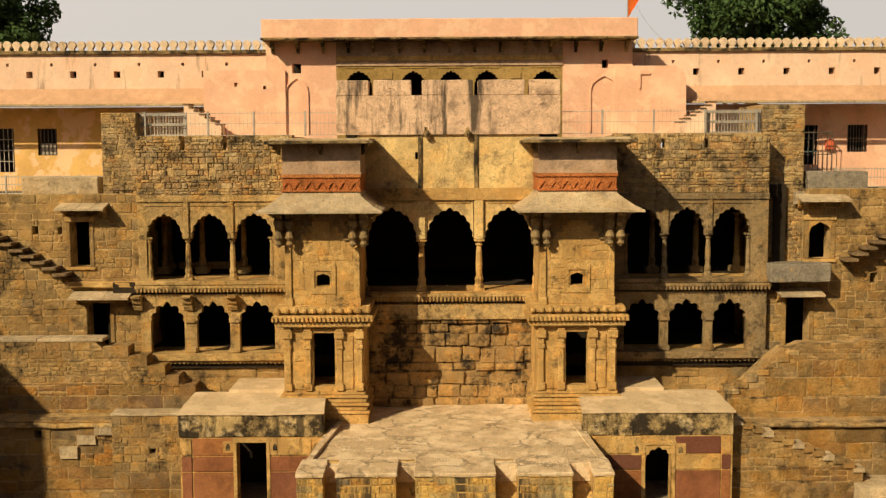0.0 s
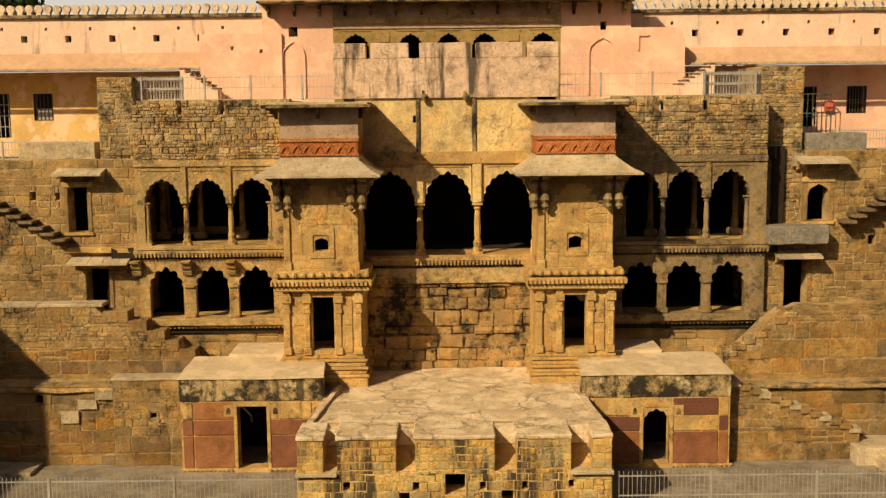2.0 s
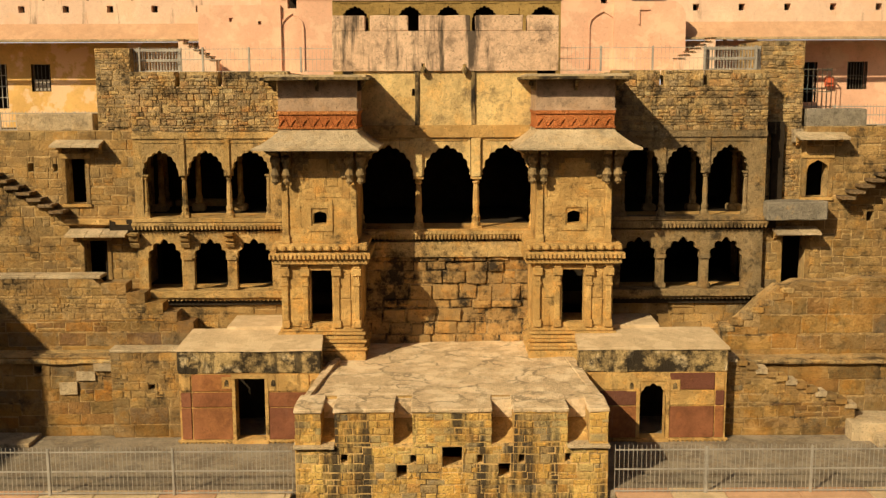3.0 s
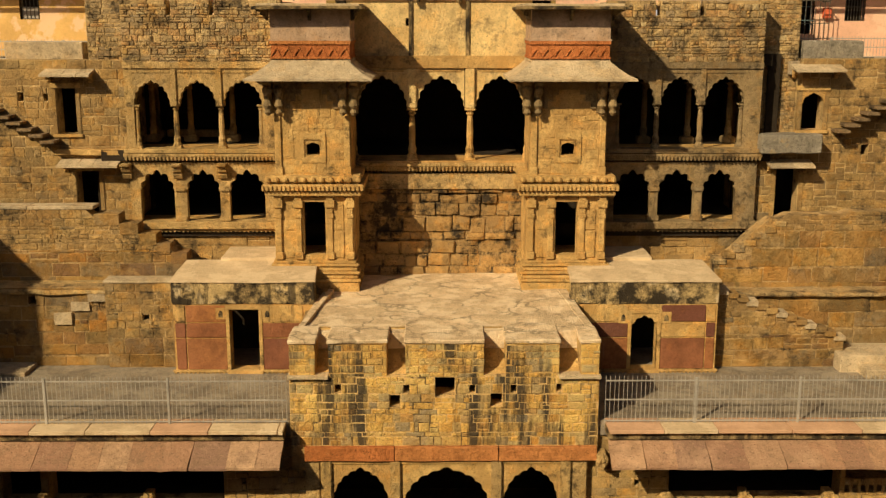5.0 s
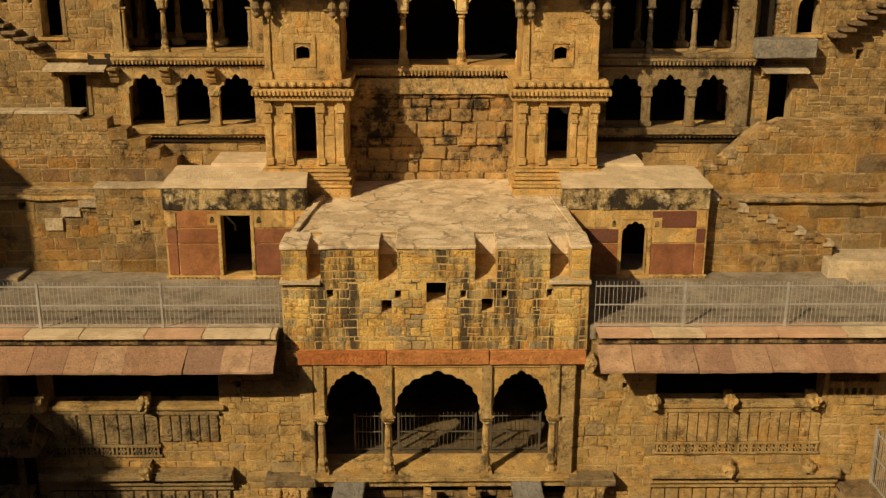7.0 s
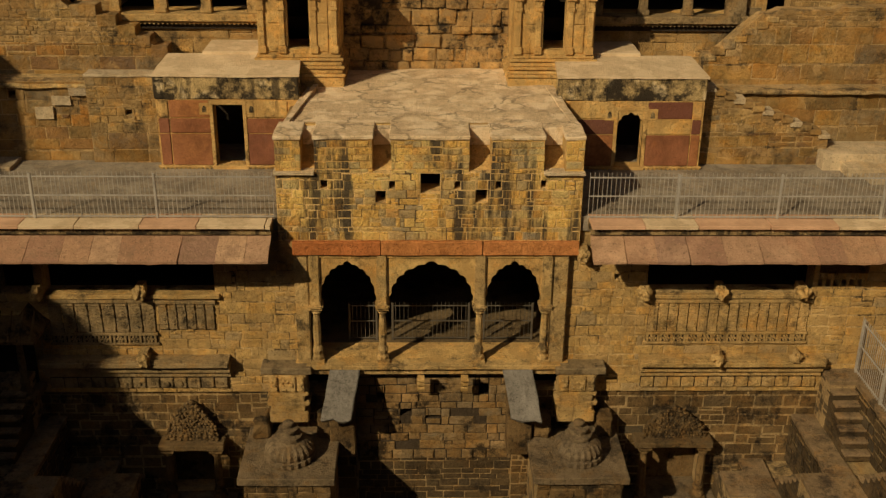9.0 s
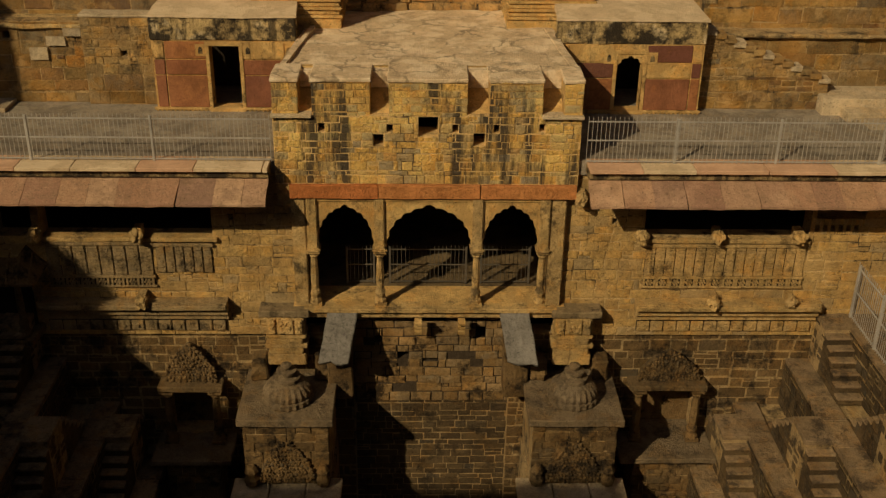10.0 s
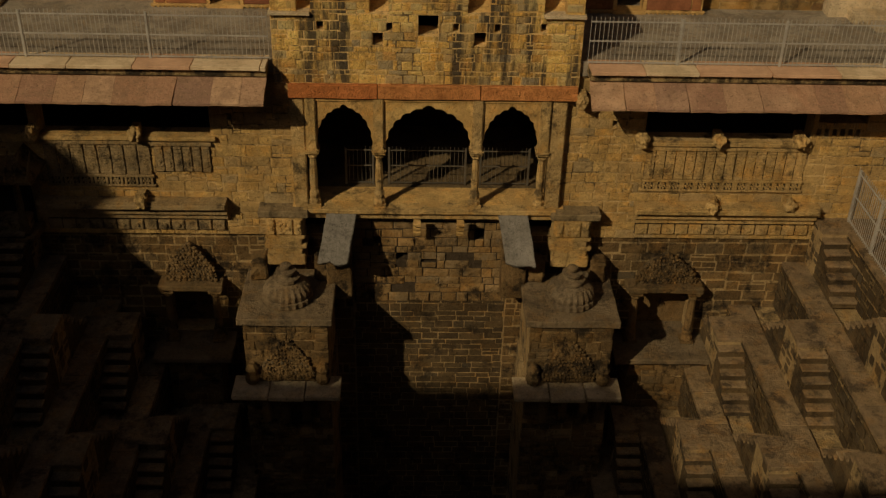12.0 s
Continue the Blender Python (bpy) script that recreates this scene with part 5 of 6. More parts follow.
for w, (a, b, c, d) in ((fl, lo_d[0]), (fl, lo_d[1]), (fr, lo_e[0]), (fr, lo_e[1])):
    for e in (a - 0.09, b + 0.09):
        part("door_jamb", soft_box(e - 0.08, e + 0.08, 36.75, 36.95, c, d, 0.02), M_ASHLAR, w)
    part("door_lintel", soft_box(a - 0.2, b + 0.2, 36.72, 36.95, d, d + 0.18, 0.02), M_DRESSED, w)
    part("door_sill", soft_box(a - 0.2, b + 0.2, 36.7, 36.95, c - 0.12, c, 0.02), M_DRESSED, w)


def flight(name, x0, z0, dx, dz, n, y0, y1, label, material=M_STEP):
    f = thing(name, label, "stairs")
    for i in range(n):
        part("step", worn_slab(x0 + i * dx - (0.12 if dx > 0 else 0), x0 + (i + 1) * dx + (0.12 if dx < 0 else 0), y0, y1, z0 + i * dz - 0.1, z0 + i * dz, 0.5, 0.012, i) if dx > 0 else
             worn_slab(x0 + (i + 1) * dx, x0 + i * dx + 0.12, y0, y1, z0 + i * dz - 0.1, z0 + i * dz, 0.5, 0.012, i), material, f)
    return f


flight("staircase", -15.9, -2.72, 0.37, -0.21, 8, 36.1, 36.85, "short flight of projecting stone steps down the wall")
flight("staircase", 13.95, -3.82, 0.32, 0.2, 7, 36.1, 36.85, "short flight of projecting dark stone steps")
tagged(part("ledge_slab", worn_slab(11.2, 13.3, 36.0, 36.9, -4.62, -3.98, 0.5, 0.04), M_COLD), "broad leaning grey ledge stone above a doorway", "slab")
tagged(part("sill_ledge", worn_slab(-13.1, -10.5, 36.55, 36.9, -4.75, -4.55, 0.5, 0.03), M_DRESSED), "worn ledge of ochre stones below a doorway", "ledge")

# stepped retaining walls either side
mt = steps_top([(-11.4, -6.35), (-10.55, -6.62), (-9.95, -6.95), (-9.35, -7.3), (-8.9, -7.62), (-8.35, -7.95)])
plain_wall("wall_stepped", -21, -8.4, 35.0, -9.3, -6.35, [(-12.7, -12.55, -7.7, -7.5)], 111, "broad ochre retaining wall with stepped end", top=mt, zones=[(-9.3, -8.2, 0.5, 1.3, M_BLOCK), (-8.2, -7.75, 0.3, 0.7, M_BLOCK), (-7.75, -6.95, 0.17, 0.36, M_ASHLAR), (-6.95, -6.35, 0.26, 0.5, M_ASHLAR)])
tagged(part("wall_walk", box(-21, -8.6, 35.6, 36.8, -8.9, -8.5), M_DRESSED), "narrow walkway behind the stepped wall", "ledge", kind="structure")
st = thing("coping_course", "row of grey coping stones on the stepped wall", "coping")
for a, b, z in ((-21, -13.6, -6.35), (-13.6, -11.4, -6.35), (-11.4, -10.55, -6.62), (-10.55, -9.95, -6.95), (-9.95, -9.35, -7.3), (-9.35, -8.9, -7.62), (-8.9, -8.35, -7.95)):
    part("coping_stone", worn_slab(a, b, 34.965, 35.7, z - (0.02 if a < -11.5 else 0.28), z + 0.1, 0.4, 0.025, a), M_SLATE if a < -11.5 else M_BLOCK, st)
plain_wall("wall_low", -10.75, -8.42, 33.55, TERR, -8.52, [(-9.55, -9.35, -9.8, -9.6)], 112, "rough ochre wall beside the house", zones=[(TERR, -10.4, 0.42, 0.85, M_BLOCK), (-10.4, -8.52, 0.25, 0.45, M_ASHLAR)])
plain_wall("wall_low", -21, -10.75, 33.75, TERR, -8.75, [(-13.35, -13.1, -9.3, -9.05)], 113, "rough ochre wall behind the terrace", zones=[(TERR, -8.75, 0.42, 0.8, M_BLOCK)])
tagged(part("wall_ledge", worn_slab(-21, -8.42, 33.6, 35.1, -8.95, -8.8, 0.45, 0.05), M_RUBBLE), "worn stone ledge on the low wall", "ledge", kind="structure")

rt = steps_top([(9.9, -8.05), (10.25, -7.8), (10.6, -7.5), (10.95, -7.2), (11.3, -6.95), (11.7, -6.7), (14, -6.55), (17, -6.45)])
plain_wall("wall_stepped", 9.55, 16.2, 35.0, -9.3, -6.45, [], 121, "ochre retaining wall with broken stepped end", top=rt, zones=[(-9.3, -7.7, 0.52, 1.15, M_BLOCK), (-7.7, -7.1, 0.5, 0.8, M_BLOCK), (-7.1, -6.45, 0.17, 0.36, M_ASHLAR)])
tagged(part("wall_walk", box(9.3, 16.2, 35.6, 36.8, -8.9, -8.5), M_DRESSED), "narrow walkway behind the retaining wall", "ledge", kind="structure")
stp = thing("broken_steps", "broken narrow stone steps up the retaining wall", "stairs")
for i in range(7):
    part("step", worn_slab(9.5 + i * 0.33, 9.95 + i * 0.33, 34.95, 35.3, -8.3 + i * 0.22, -8.1 + i * 0.22 + 0.04 * (i % 3), 0.2, 0.05, i), M_ASHLAR if i % 2 else M_RUBBLE, stp)
plain_wall("wall_low", 9.2, 16.2, 34.3, TERR, -9.1, [], 122, "large-block ochre wall behind the terrace", zones=[(TERR, -9.1, 0.55, 1.1, M_BLOCK)])
tagged(part("wall_ledge", worn_slab(9.2, 16.2, 34.1, 35.1, -9.2, -9.06, 0.45, 0.05), M_RUBBLE), "worn stone ledge under the retaining wall", "ledge", kind="structure")
dg = lambda x: -8.85 - max(0, x - 9.6) * 0.40
plain_wall("wall_sloping", 9.2, 13.6, 33.5, TERR, -8.85, [], 123, "sloping stair wall of rough blocks on the terrace", top=dg, zones=[(TERR, -10.3, 0.36, 0.75, M_BLOCK), (-10.3, -8.85, 0.26, 0.5, M_ASHLAR)], thick=0.35)
for i, (a, z) in enumerate(((13.3, -10.85), (13.9, -11.1), (14.4, -11.25))):
    tagged(part("paving_step", worn_slab(a, 16.2, 32.9 - i * 0.7, 34.3, TERR - 0.02, z, 0.8, 0.02, i), M_SLATE), "broad stone step on the terrace", "step")
tagged(part("paving_step", worn_slab(-20, -13.2, 32.6, 33.8, TERR - 0.02, TERR + 0.12, 0.8, 0.02, 9), M_SLATE), "broad shaded stone step on the terrace", "step")

# stepped stones and copings on the low walls
for a, b, y, z0, z1 in ((-11.33, -10.78, 33.35, -9.2, -8.85), (-11.93, -11.33, 33.4, -9.5, -9.22), (-12.5, -11.93, 33.4, -9.98, -9.58)):
    tagged(part("step_stone", worn_slab(a, b, y + 0.26, 33.8, z0, z1, 0.4, 0.04, a), M_SLATE), "grey block stepping out of the rough wall", "stone", group="stepping stones")
tagged(part("low_coping", worn_slab(-10.8, -8.42, 33.5, 34.2, -8.54, -8.45, 0.5, 0.025), M_SLATE), "thin grey coping on the wall beside the house", "coping", kind="structure")
rub = thing("ramp_coping", "rough rubble coping sloping down the stair wall", "coping", kind="structure")
for i in range(13):
    x = 9.3 + i * 0.33
    part("coping_stone", worn_slab(x, x + 0.36, 33.42, 33.95, dg(x + 0.3) - 0.06, dg(x + 0.3) + random.uniform(0.06, 0.14), 0.3, 0.04, i + 0.5), M_ASHLAR if i % 3 else M_SLATE, rub)

# recess stones
masonry(centre, -2.9, 3.3, -9.2, -5.95, 36.9, M_ROUGH, course=0.42, length=0.7, proud=0.09, joint=0.045, seed=141, gaps=0.02, wild=0.35, split=0.2)

# ---- walls below the terrace ----
LY = 28.85
wlow = [(-12.6, -11.5, -13.98, -12.2), (-11.24, -6.15, -13.98, -12.2)]
wrow = [(6.9, 11.95, -13.95, -12.2), (12.1, 13.6, -13.3, -12.2)]
for k in range(6):
    wrow.append((12.1 + k * 0.24, 12.24 + k * 0.24, -13.72, -13.5))


def under_wall(x0, x1, holes, seed, label, stone):
    w = plain_wall("wall_under_terrace", x0, x1, LY, -17.4, -11.87, holes, seed, label, material=stone, course=0.3, length=0.6, proud=0.018)
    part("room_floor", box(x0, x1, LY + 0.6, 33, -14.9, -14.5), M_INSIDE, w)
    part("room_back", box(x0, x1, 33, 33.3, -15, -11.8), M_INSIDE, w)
    return w


uw = under_wall(-21, PX0 + 0.4, wlow + [(-5.62, -5.5, -13.4, -13.25)], 131, "ochre wall with shaded windows and carved panels", M_WARM)
ue = under_wall(PX1 - 0.3, 16.2, wrow + [(5.9, 6.05, -13.5, -13.3)], 132, "ochre wall with shaded windows and pierced screen", M_WARM)


def carved_panel(parent, x0, x1, z0, z1, n, stone, seed, rosettes=True):
    """A row of flat carved leaves between upright grooves, over a band of rosettes, on a shade-black backing."""
    rnd = random.Random(seed)
    p = part("carved_panel", box(x0, x1, LY - 0.03, LY + 0.01, z0, z1), M_GAP, parent, "panel of carved upright leaves")
    part("panel_head", worn_slab(x0 - 0.05, x1 + 0.05, LY - 0.13, LY, z1 - 0.06, z1 + 0.05, 0.4, 0.015, seed), stone, p)
    w = (x1 - x0) / n
    zf = z0 + (0.36 if rosettes else 0.05)
    for i in range(n):
        a, b = x0 + i * w + 0.015, x0 + (i + 1) * w - 0.015
        m = (a + b) / 2
        bm = soft_box(a, b, LY - 0.075, LY - 0.02, zf, z1 - 0.07, 0.015)
        for z, h, q in ((zf + 0.02, 0.1, 0.46), (zf + (z1 - zf) * 0.5, 0.07, 0.44), (z1 - 0.26, 0.07, 0.46), (z1 - 0.16, 0.05, 0.4)):
            bx(bm, m - (b - a) * q, m + (b - a) * q, LY - 0.105, LY - 0.06, z, z + h, 0.006)
        for k in range(7):
            z = zf + 0.16 + k * (z1 - zf - 0.42) / 7
            q = rnd.uniform(0.2, 0.34) * (b - a)
            prism(bm, [(m, z), (m + q, z + 0.05), (m, z + 0.10), (m - q, z + 0.05)], LY - 0.075 - rnd.uniform(0.01, 0.035), LY - 0.06)
        part("leaf_panel", bm, stone, p)
    if rosettes:
        part("panel_rail", worn_slab(x0 - 0.03, x1 + 0.03, LY - 0.12, LY, zf - 0.09, zf, 0.4, 0.012, seed + 1), stone, p)
        k = int((x1 - x0) / 0.4)
        band = part("rosette_band", box(x0, x1, LY - 0.05, LY, z0, zf - 0.09), M_GAP, p)
        me = None
        for i in range(k):
            x = x0 + (i + 0.5) * (x1 - x0) / k
            if me is None:
                b = bmesh.new()
                for q in range(6):
                    t0 = q * math.pi / 3
                    cx, cz = 0.085 * math.cos(t0), 0.085 * math.sin(t0)
                    prism(b, [(cx + 0.034 * math.cos(t), cz + 0.034 * math.sin(t)) for t in [v * math.pi / 3 for v in range(6)]], -0.05, 0.02)
                bx(b, -0.2, -0.135, -0.05, 0.02, -0.13, 0.13)
                bx(b, 0.135, 0.2, -0.05, 0.02, -0.13, 0.13)
                bx(b, -0.04, 0.04, -0.03, 0.02, -0.04, 0.04)
                ob = part("rosette", b, stone, band)
                me = ob.data
            else:
                ob = new("rosette", me)
                ob.parent = band
            ob.matrix_basis = pose(x, LY - 0.05, (z0 + zf - 0.09) / 2)
        part("panel_foot", worn_slab(x0 - 0.05, x1 + 0.05, LY - 0.10, LY, z0 - 0.06, z0 + 0.01, 0.4, 0.012, seed + 2), stone, p)


def square_band(parent, x0, x1, z0, z1, stone, seed):
    """Square framed stones with worn round bosses, side by side under a cornice."""
    n = int((x1 - x0) / 0.42)
    w = (x1 - x0) / n
    rnd = random.Random(seed)
    band = part("boss_band", box(x0, x1, LY - 0.06, LY, z0, z1), M_GAP, parent)
    for i in range(n):
        a = x0 + i * w
        bm = soft_box(a + 0.02, a + w - 0.02, LY - 0.12, LY - 0.04, z0 + 0.01, z1 - 0.01, 0.02)
        m, zc, r = a + w / 2, (z0 + z1) / 2, rnd.uniform(0.05, 0.09)
        prism(bm, [(m + r * math.cos(t), zc + r * math.sin(t)) for t in [v * math.pi / 4 for v in range(8)]], LY - 0.12 - rnd.uniform(0.02, 0.06), LY - 0.1)
        part("boss_stone", bm, stone, band)


# left panels and cornice take the darker stone to carry dimmer light there
carved_panel(uw, -11.2, -8.0, -15.62, -14.18, 8, M_GREYWING, 1)
carved_panel(uw, -7.9, -6.2, -15.2, -14.22, 6, M_GREYWING, 2, False)
carved_panel(ue, 7.0, 11.95, -15.6, -14.18, 16, M_WEATHER, 3)
for w, x0, x1, st_ in ((uw, -11.55, -5.85, M_GREYWING), (ue, 6.85, 12.6, M_WEATHER)):
    cornice("moulded_cornice", x0, x1, LY, -16.75, -16.05, 0.42, w, st_)
    part("cornice_roll", worn_slab(x0, x1, LY - 0.5, LY, -16.28, -16.12, 0.6, 0.02, x0), st_, w)
    square_band(w, x0 + 0.1, x1 - 0.1, -17.2, -16.84, st_, int(x0))
def boss(name, x, y, z, r, parent):
    """A worn animal-headed boss: lumpy rounded stone on a stub."""
    bm = bmesh.new()
    bmesh.ops.create_icosphere(bm, subdivisions=3, radius=1)
    for v in bm.verts:
        k = 1 + 0.45 * noise.noise(v.co * 1.7 + Vector((x, 0, z))) + 0.2 * noise.noise(v.co * 4.5 + Vector((0, x, 0)))
        v.co = Vector((x + v.co.x * r * k, y + v.co.y * r * 1.5 * k, z + v.co.z * r * 1.15 * k))
    bx(bm, x - r * 0.6, x + r * 0.6, y, y + 0.4, z - r * 0.6, z + r * 1.1)
    return part(name, bm, M_WEATHER, parent)


boss("eave_boss", 4.85, 28.45, -12.5, 0.18, ue)
boss("cornice_boss", 9.2, LY - 0.4, -16.0, 0.2, ue)
boss("cornice_boss", 11.6, LY - 0.4, -15.95, 0.17, ue)
boss("cornice_boss", -8.4, LY - 0.4, -16.0, 0.2, uw)
for w, xs_ in ((uw, (-8.35, -11.4)), (ue, (6.8, 9.12, 11.6))):
    for x in xs_:
        boss("sill_boss", x, LY - 0.18, -13.86, 0.2, w)
tagged(part("sill_stone", worn_slab(-11.3, -6.0, LY - 0.16, LY + 0.3, -14.1, -13.97, 0.6, 0.02), M_WEATHER), "long worn window sill stone", "sill", kind="structure")
tagged(part("sill_stone", worn_slab(6.8, 12.0, LY - 0.16, LY + 0.3, -14.08, -13.95, 0.6, 0.02), M_WEATHER), "long worn window sill stone under the screen", "sill", kind="structure")

# ---- the deep lower wall, its shaft and shrines ----
nl = (-8.05, -6.5, -21.2, -19.3)
nr = (7.25, 9.2, -21.3, -19.05)
deepw = plain_wall("wall_deep", -21, -2.0, 28.95, -30.6, -17.4, [nl], 141, "dark masonry of the lower well", M_LOWER, 0.34, 0.62, core=M_LOWMORTAR, proud=0.014, split=0.12)
deepe = plain_wall("wall_deep", 3.0, 16.2, 28.95, -30.6, -17.4, [nr], 142, "dark masonry of the lower well with pale joints", M_LOWER, 0.34, 0.62, core=M_LOWMORTAR, proud=0.014, split=0.12)
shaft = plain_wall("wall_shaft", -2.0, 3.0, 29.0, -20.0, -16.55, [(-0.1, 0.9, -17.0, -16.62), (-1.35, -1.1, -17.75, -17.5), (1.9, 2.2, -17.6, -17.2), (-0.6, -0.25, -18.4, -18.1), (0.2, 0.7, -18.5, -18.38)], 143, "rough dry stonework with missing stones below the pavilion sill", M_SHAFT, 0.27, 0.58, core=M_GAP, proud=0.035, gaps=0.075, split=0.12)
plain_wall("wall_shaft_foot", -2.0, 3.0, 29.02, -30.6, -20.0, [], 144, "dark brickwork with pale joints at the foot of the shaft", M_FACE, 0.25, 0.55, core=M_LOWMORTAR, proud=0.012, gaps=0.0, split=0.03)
part("hole_backing", box(-1.9, 2.9, 29.6, 29.7, -18.2, -16.55), M_INSIDE, shaft)
cornice("sill_frieze", -2.9, 3.9, 29.0, -16.75, -16.5, 0.2, shaft, M_WEATHER, teeth=0.14)
for x in (0.05, 1.4):
    bracket("bracket", x, 28.5, -16.6, shaft, M_DRESSED, 0.6, 0.35, 0.22)
for x, sk in ((-2.4, 0.10), (3.15, -0.2)):
    sl = thing("leaning_slab", "pale grey stone slab leaning out from the wall", "slab")
    b = soft_box(-0.46, 0.46, -0.84, 0.9, -0.12, 0.12, 0.02)
    bmesh.ops.subdivide_edges(b, edges=b.edges[:], cuts=4, use_grid_fill=True)
    for v in b.verts:
        low = max(0, -v.co.y - 0.4)
        v.co.y += low * 0.25 * noise.noise(Vector((v.co.x * 3.2, x, 0)))
        v.co += noise.noise_vector(v.co * 3.5 + Vector((x, 0, 0))) * 0.03
        v.co.x += sk * v.co.y
    o = part("slab", b, M_GREYSLAB, sl)
    o.matrix_basis = pose(x, 28.0, -17.0, 47, 0, -4)
    part("support", worn_slab(x - 0.4, x + 0.4, 28.1, 29.0, -19.3, -17.3, 0.3, 0.05, x), M_LOWER, sl)
for cx in (-4.05, 4.9):
    pd = thing("pedestal", "carved stone pedestal with stepped mouldings", "pedestal", group="carved pedestals")
    for z0, z1, o in ((-17.1, -16.45, 0.58), (-17.25, -17.1, 0.62), (-17.45, -17.25, 0.5), (-17.6, -17.45, 0.66), (-17.8, -17.6, 0.52), (-18.2, -17.8, 0.6)):
        part("moulding", soft_box(cx - o, cx + o, 28.3, 29.0, z0, z1, 0.03), M_WEATHER, pd)
    for x0, x1 in ((cx - 0.52, cx - 0.3), (cx - 0.25, cx + 0.25), (cx + 0.3, cx + 0.52)):
        bm = soft_box(x0, x1, 28.24, 28.32, -17.05, -16.52, 0.02)
        rnd = random.Random(int(x0 * 50))
        for k in range(int((x1 - x0) / 0.1) * 4):
            qx, qz, r = rnd.uniform(x0 + 0.05, x1 - 0.05), rnd.uniform(-16.98, -16.6), rnd.uniform(0.03, 0.055)
            prism(bm, [(qx + r * math.cos(t), qz + r * math.sin(t)) for t in [v * math.pi / 3 for v in range(6)]], 28.24 - rnd.uniform(0.01, 0.06), 28.26)
        part("carved_stone", bm, M_WEATHER, pd)


def relief(parent, cx, y, z0, w, h, material, seed):
    """A weathered pointed relief of stacked small knobs."""
    rnd = random.Random(seed)
    bm = bmesh.new()
    pts = [(cx - w * 0.46, z0), (cx + w * 0.46, z0), (cx + w * 0.40, z0 + h * 0.38), (cx + w * 0.22, z0 + h * 0.72), (cx, z0 + h * 0.92), (cx - w * 0.22, z0 + h * 0.72), (cx - w * 0.40, z0 + h * 0.38)]
    prism(bm, pts, y - 0.12, y + 0.1)
    p = part("relief_slab", bm, material, parent)
    v, f = [], []
    rows = 13
    for r in range(rows):
        ww = w * (1 - (r / rows) ** 2.0) * 0.98
        n = max(1, int(ww / 0.1))
        for i in range(n):
            x = cx - ww / 2 + (i + 0.5) * ww / n
            z = z0 + (r + 0.5) * h / rows * 0.95
            s = rnd.uniform(0.035, 0.07)
            d = rnd.uniform(0.01, 0.09)
            x += rnd.uniform(-0.03, 0.03)
            z += rnd.uniform(-0.03, 0.03)
            k = len(v)
            for ring, (q, e) in enumerate(((1.0, 0.0), (0.8, 0.7), (0.3, 1.0))):
                v += [(x + s * q * math.cos(t * 1.047 + 0.3), y - 0.12 - d * e, z + s * q * math.sin(t * 1.047 + 0.3)) for t in range(6)]
            for ring in range(2):
                for t in range(6):
                    f.append((k + ring * 6 + t, k + ring * 6 + (t + 1) % 6, k + ring * 6 + 6 + (t + 1) % 6, k + ring * 6 + 6 + t))
            f.append(tuple(k + 12 + t for t in range(6)))
    me = bpy.data.meshes.new("knobs")
    me.from_pydata(v, [], f)
    me.materials.append(material)
    o = new("carving", me)
    o.parent = p
    tagged(o, kind="stuff")


